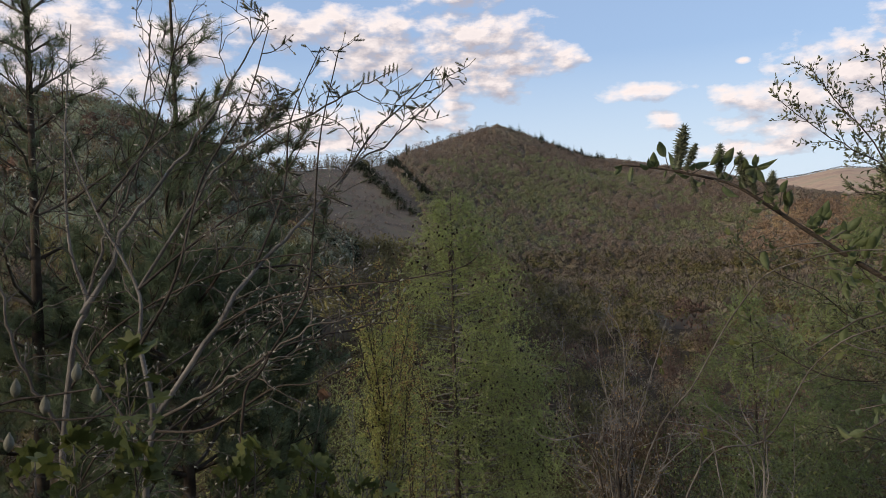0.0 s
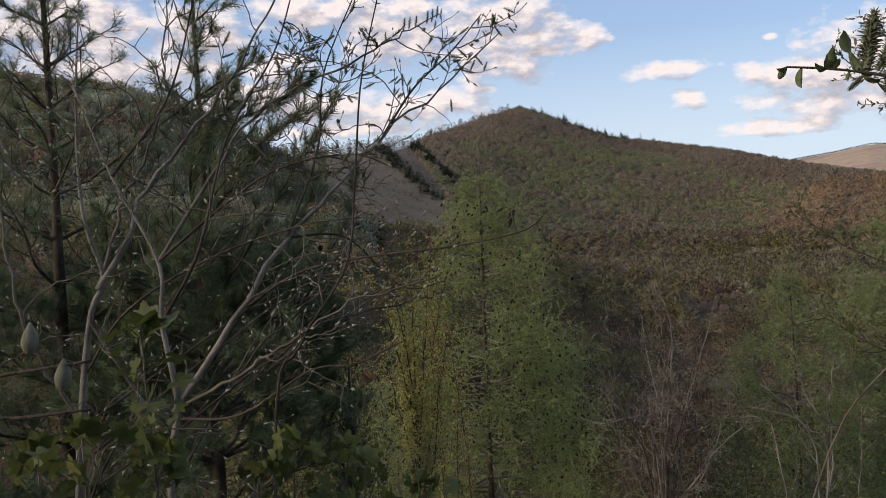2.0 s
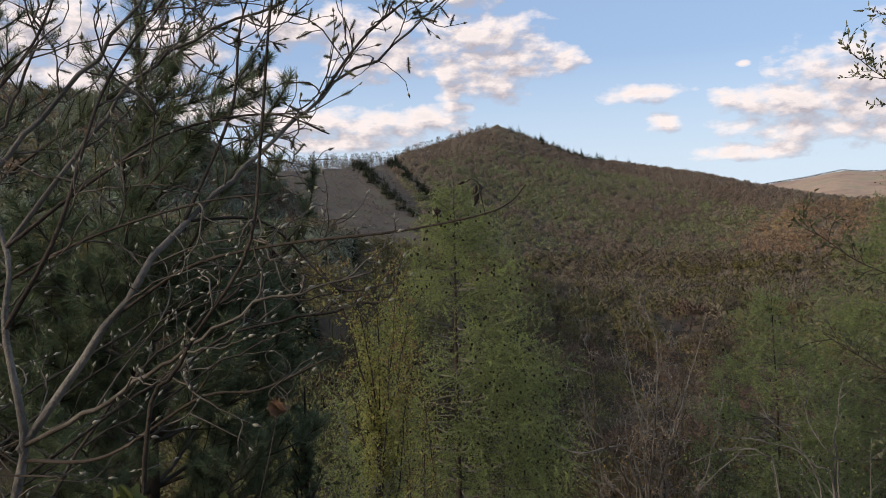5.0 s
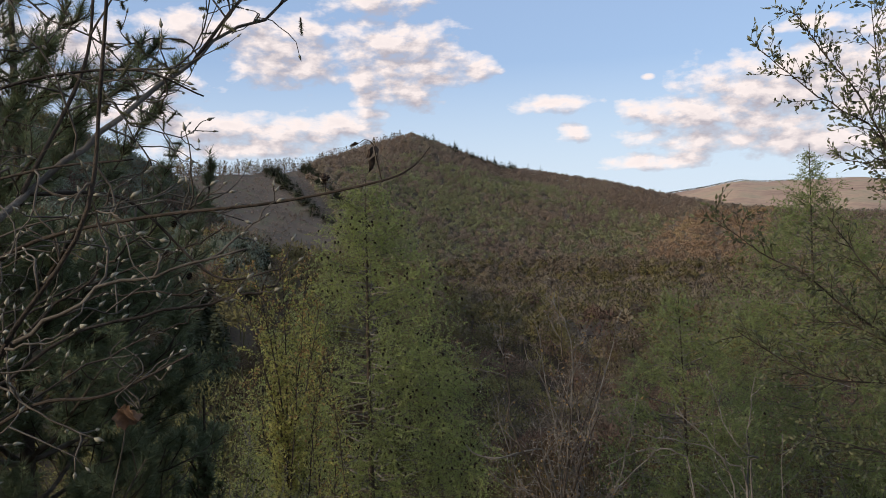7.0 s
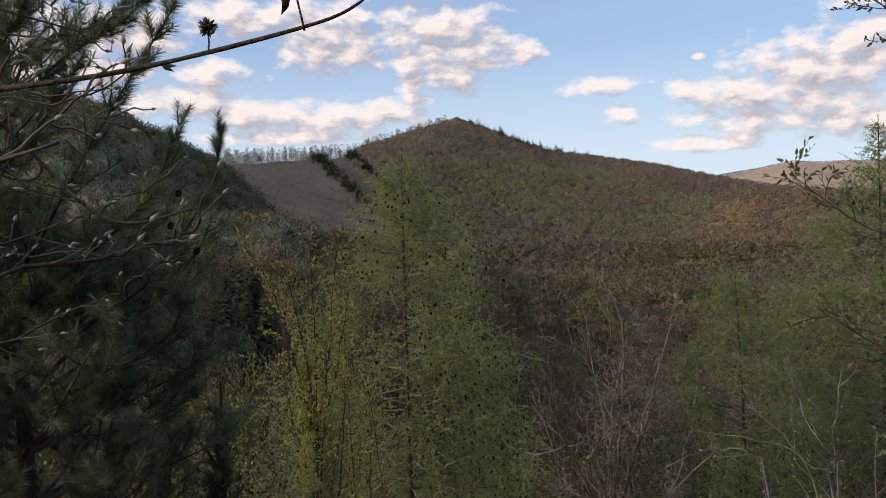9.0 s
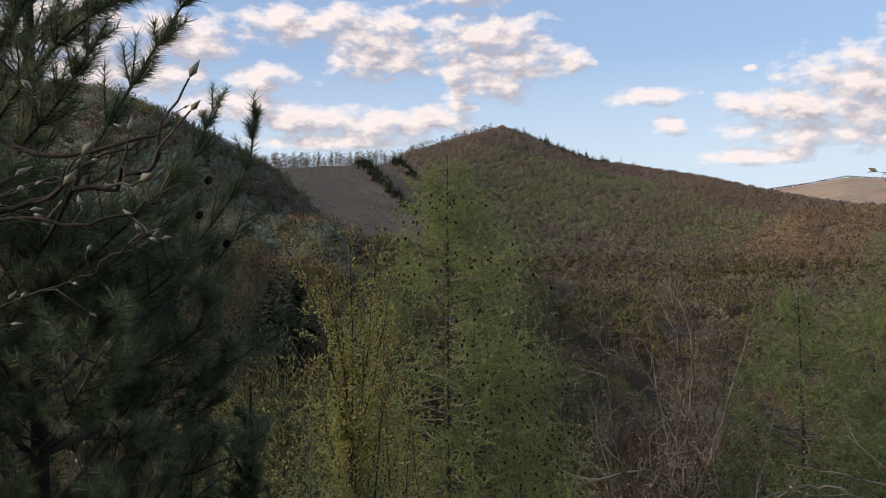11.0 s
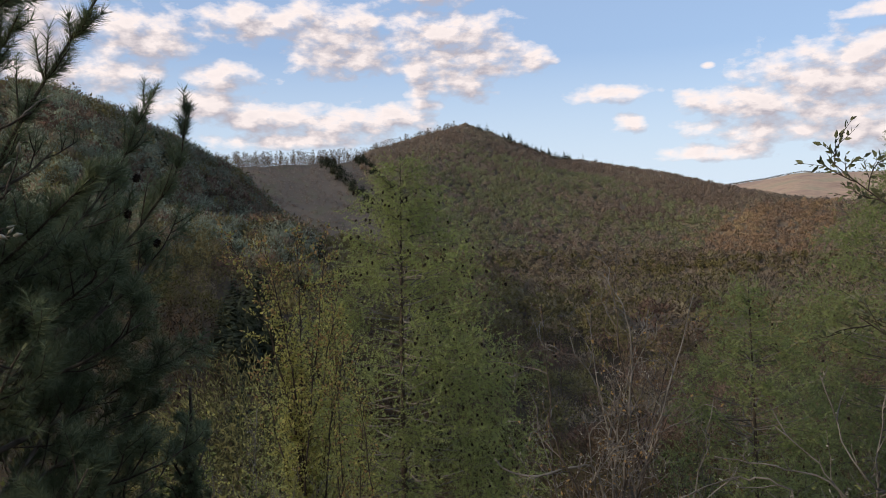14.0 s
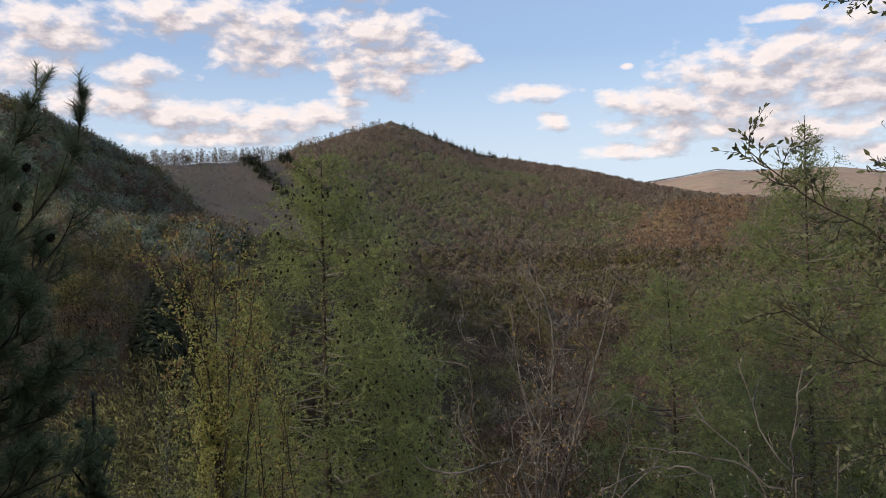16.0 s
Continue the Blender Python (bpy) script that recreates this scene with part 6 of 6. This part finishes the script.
def brambles():
    """Two arching thorny canes with little leaves at their joints."""
    global rng
    rng = np.random.default_rng(161)
    for row in ([(0.05, 1.15, -0.3), (0.14, 1.10, 0.6), (0.26, 1.05, 1.22), (0.34, 1.04, 1.37), (0.395, 1.03, 1.47), (0.45, 1.0, 1.53), (0.60, 0.94, 1.54), (0.85, 0.8, 1.40)],
                [(0.12, 0.95, -0.25), (0.20, 0.93, 0.8), (0.29, 0.92, 1.26), (0.38, 0.9, 1.33), (0.44, 0.9, 1.42), (0.50, 0.85, 1.47), (0.70, 0.8, 1.50)]):
        cane = thing("bramble_cane", "arching thorny cane with dry leaf joints", "bramble", "brambles")
        path = bend(row, 40)
        limb_name(Geo().tube(path, 0.0013, 0.0008, 6, 0.05), "twigbark", cane, "cane")
        thorns, leaves, fine = Geo(), Geo(), Geo()
        q, w = along_path(path, 0.02, 0.3)
        thorns.scatter(NEEDLE, q, w * 0.3 + unit(rng.normal(size=q.shape)), np.tile((0.0016, 0.0016, 0.005), (len(q), 1)))
        for i in range(14, 40, 5):
            twig = sprig(path[i], side_way(path, i, 1.2), rng.uniform(0.03, 0.10), 0.1, 0.15, 6)
            fine.tube(twig, 0.0009, 0.0005, 4)
            leaves.scatter(LEAF, twig[-2:], twig[-2:] - twig[-4:-2], 0.014)
        part("thorn_growth", thorns, "twigbark", cane, kind="stuff")
        part("twig_growth", fine, "twigbark", cane, smooth=True, kind="stuff")
        part("foliage", leaves, "freshleaf", cane, "tiny green leaves", kind="stuff")


brambles()


def lobed_leaf():
    """A five lobed toothed leaf, slightly cupped."""
    verts, n = [(0.0, 0.0, 0.0)], 50
    for k in range(n + 1):
        a = -2.5 + 5.0 * k / n
        rad = 0.60 + 0.36 * math.cos(math.pi * a / 0.98) ** 2 * (1 - 0.14 * abs(a)) + (0.04 if k % 2 else -0.03)
        verts.append((math.sin(a) * rad, 0.10 * rad ** 2 + 0.03 * math.cos(a * 5), 0.35 + math.cos(a) * rad * 0.8))
    verts[0] = (0, 0.0, 0.30)
    return verts, [(0, k, k + 1) for k in range(1, n + 1)]


LOBED = lobed_leaf()


def leafy_shoots(label, base, tops, seed, leaf):
    global rng
    rng = np.random.default_rng(seed)
    plant = thing("currant_shrub", label, "shrub", "currant shrubs")
    leaves, fine, buds = Geo(), Geo(), Geo()
    for top in tops:
        foot = np.array(base, float) + rng.normal(size=3) * (0.08, 0.08, 0)
        foot[2] = ground_z(foot[0], foot[1]) - 0.04
        path = bend([foot, foot + (np.array(top) - foot) * 0.55 + rng.normal(size=3) * 0.04, top], 16)
        limb_name(Geo().tube(path, 0.0045, 0.0014, 6, 0.05), "twigbark", plant, "stem")
        q, w = along_path(path, 0.036, 0.55)
        for p, d in zip(q, w):
            for _ in range(3):
                way = unit(d * 0.4 + unit(rng.normal(size=3) * (1, 1, 0.5)) + (0, 0, 0.2))
                stalk = sprig(p, way, rng.uniform(0.02, 0.05), 0.1, 0.1, 4)
                fine.tube(stalk, 0.0009, 0.0007, 4)
                leaves.scatter(LOBED, stalk[-1], unit(way + np.array([0, 0, -0.3])), rng.uniform(0.45, 1.0) * leaf, roll=unit(rng.normal(size=3) * 0.5 + np.array([1.0, 0.2, 0.0])))
        leaves.scatter(LOBED, [path[-1]] * 3, rng.normal(size=(3, 3)) * 0.6 + (0, -0.3, 0.5), leaf)
    part("stalk_growth", fine, "twigbark", plant, smooth=True, kind="stuff")
    part("foliage", leaves, "freshleaf", plant, "lobed fresh green leaves", kind="stuff")


leafy_shoots("lobed green leaves on thin shoots beside the willow", (-0.72, 1.5, 0), [(-0.64, 1.5, 1.36), (-0.74, 1.48, 1.18), (-0.84, 1.52, 1.14), (-0.62, 1.52, 1.14), (-0.92, 1.45, 1.10), (-0.70, 1.42, 1.06), (-0.80, 1.40, 1.04)], 171, 0.042)
leafy_shoots("low spreading shoots with lobed green leaves", (-0.42, 1.7, 0), [(-0.44, 1.7, 1.10), (-0.30, 1.68, 1.06), (-0.52, 1.72, 1.02), (-0.20, 1.72, 1.00), (-0.38, 1.66, 0.98), (-0.34, 1.74, 1.07), (-0.48, 1.68, 1.04), (-0.26, 1.66, 0.98), (-0.12, 1.74, 0.93)], 172, 0.034)

LOW = [(-0.381, 0.63, 1.455), (-0.338, 0.63, 1.462), (-0.284, 0.63, 1.469), (-0.381, 0.63, 1.449), (-0.334, 0.63, 1.441), (-0.286, 0.63, 1.444), (-0.316, 0.63, 1.473), (-0.344, 0.63, 1.446), (-0.3, 0.63, 1.454), (-0.376, 0.63, 1.415), (-0.368, 0.63, 1.461)]


def budding_shoot():
    """A low willow shoot beside the lens with a few large silky buds."""
    global rng
    rng = np.random.default_rng(191)
    plant = thing("willow_shoot", "thin low willow shoots carrying a few large silky buds", "shrub", "willows")
    for row in ([(-0.70, 0.68, -0.1), (-0.56, 0.66, 1.0), (-0.45, 0.63, 1.42), LOW[0], LOW[1], LOW[2]], [(-0.70, 0.68, -0.1), (-0.54, 0.66, 1.05), (-0.44, 0.63, 1.41), LOW[3], LOW[4], LOW[5]]):
        limb_name(Geo().tube(bend(row, 30), 0.0020, 0.0007, 6, 0.05), "darkbark", plant, "stem")
    for k, spot in enumerate(LOW[6:]):
        bud = Geo().tube(bend([spot, np.array(spot) + (0.0008, 0.0005, 0.010), np.array(spot) + (0.0015, 0.0, 0.0165)], 9), 0.0040, 0.0040, 8)
        v = bud.v[0].reshape(-1, 3)
        rise = np.clip((v[:, 2] - spot[2]) / 0.0165, 0, 1)
        axis = np.array(spot) + np.outer(rise, (0.0015, 0.0, 0.0165))
        v[:] = axis + (v - axis) * (0.12 + 0.95 * np.sin(np.pi * rise ** 0.75))[:, None]
        part("bud", bud, "furbud", plant, "silky grey green bud", smooth=True)


budding_shoot()

# ---------------------------------------------------------------- saplings down the slope


def slope_saplings():
    """A few kinds of young tree, each repeated over the slope below the larches."""
    kinds = []
    leafsets = (
        ("greening sapling on the slope", "twigbark", [(0.75, "freshleaf", 0.075, LEAF, "foliage", "fresh green leaves"), (0.25, "yellowleaf", 0.05, LEAF, "pale_foliage", "pale opening leaves")], 0.75),
        ("bare brown sapling on the slope", "twigbark", [(0.6, "russetleaf", 0.035, LEAF, "foliage", "small russet leaves"), (0.4, "bud", 0.02, BUD, "bud_growth", "pale buds")], 0.5),
        ("yellow green sapling on the slope", "darkbark", [(0.8, "yellowleaf", 0.066, LEAF, "foliage", "young yellow green leaves"), (0.2, "russetleaf", 0.045, LEAF, "tip_foliage", "russet tip leaves")], 0.6),
    )
    for n, (label, bark, rows, leafy) in enumerate(leafsets):
        tops = fan((0, 0, 3.1), 0.75, 0.9, 6, 60 + n)
        kinds.append(shrub("slope_sapling", label, "sapling", (0, 0, 0), tops, 181 + n, bark, rows, twig=0.46, every=0.22, thick=0.018, group="slope saplings", leafy=leafy, sub=2))
    r = np.random.default_rng(77)
    first = [True] * 3
    placed = []
    tries = 0
    while len(placed) < 36 and tries < 900:
        tries += 1
        y = r.uniform(8.6, 33)
        x = r.uniform(-0.62 * y - 1, 0.66 * y + 1)
        if any(math.hypot(x - a, y - b) < 1.0 + 0.035 * y for a, b in placed) or math.hypot(x - 0.1, y - 11) < 1.5 or math.hypot(x + 0.75, y - 8.3) < 1.2 or math.hypot(x - 8.5, y - 14.3) < 1.8:
            continue
        placed.append((x, y))
        k = int(r.choice(3, p=(0.45, 0.30, 0.25) if x < 1 or x > 5 else (0.25, 0.55, 0.20)))
        size = r.uniform(0.75, 1.05) * (0.72 + 0.028 * y)
        m = pose(x, y, ground_z(x, y) - 0.05, 0, 0, r.uniform(0, 360)) @ Matrix.Scale(size, 4)
        if first[k]:
            kinds[k].matrix_basis = m
            first[k] = False
        else:
            copy_thing(kinds[k], pose(x, y, ground_z(x, y) - 0.05, 0, 0, r.uniform(0, 360)) @ Matrix.Scale(size / kinds[k].scale[0], 4))


slope_saplings()
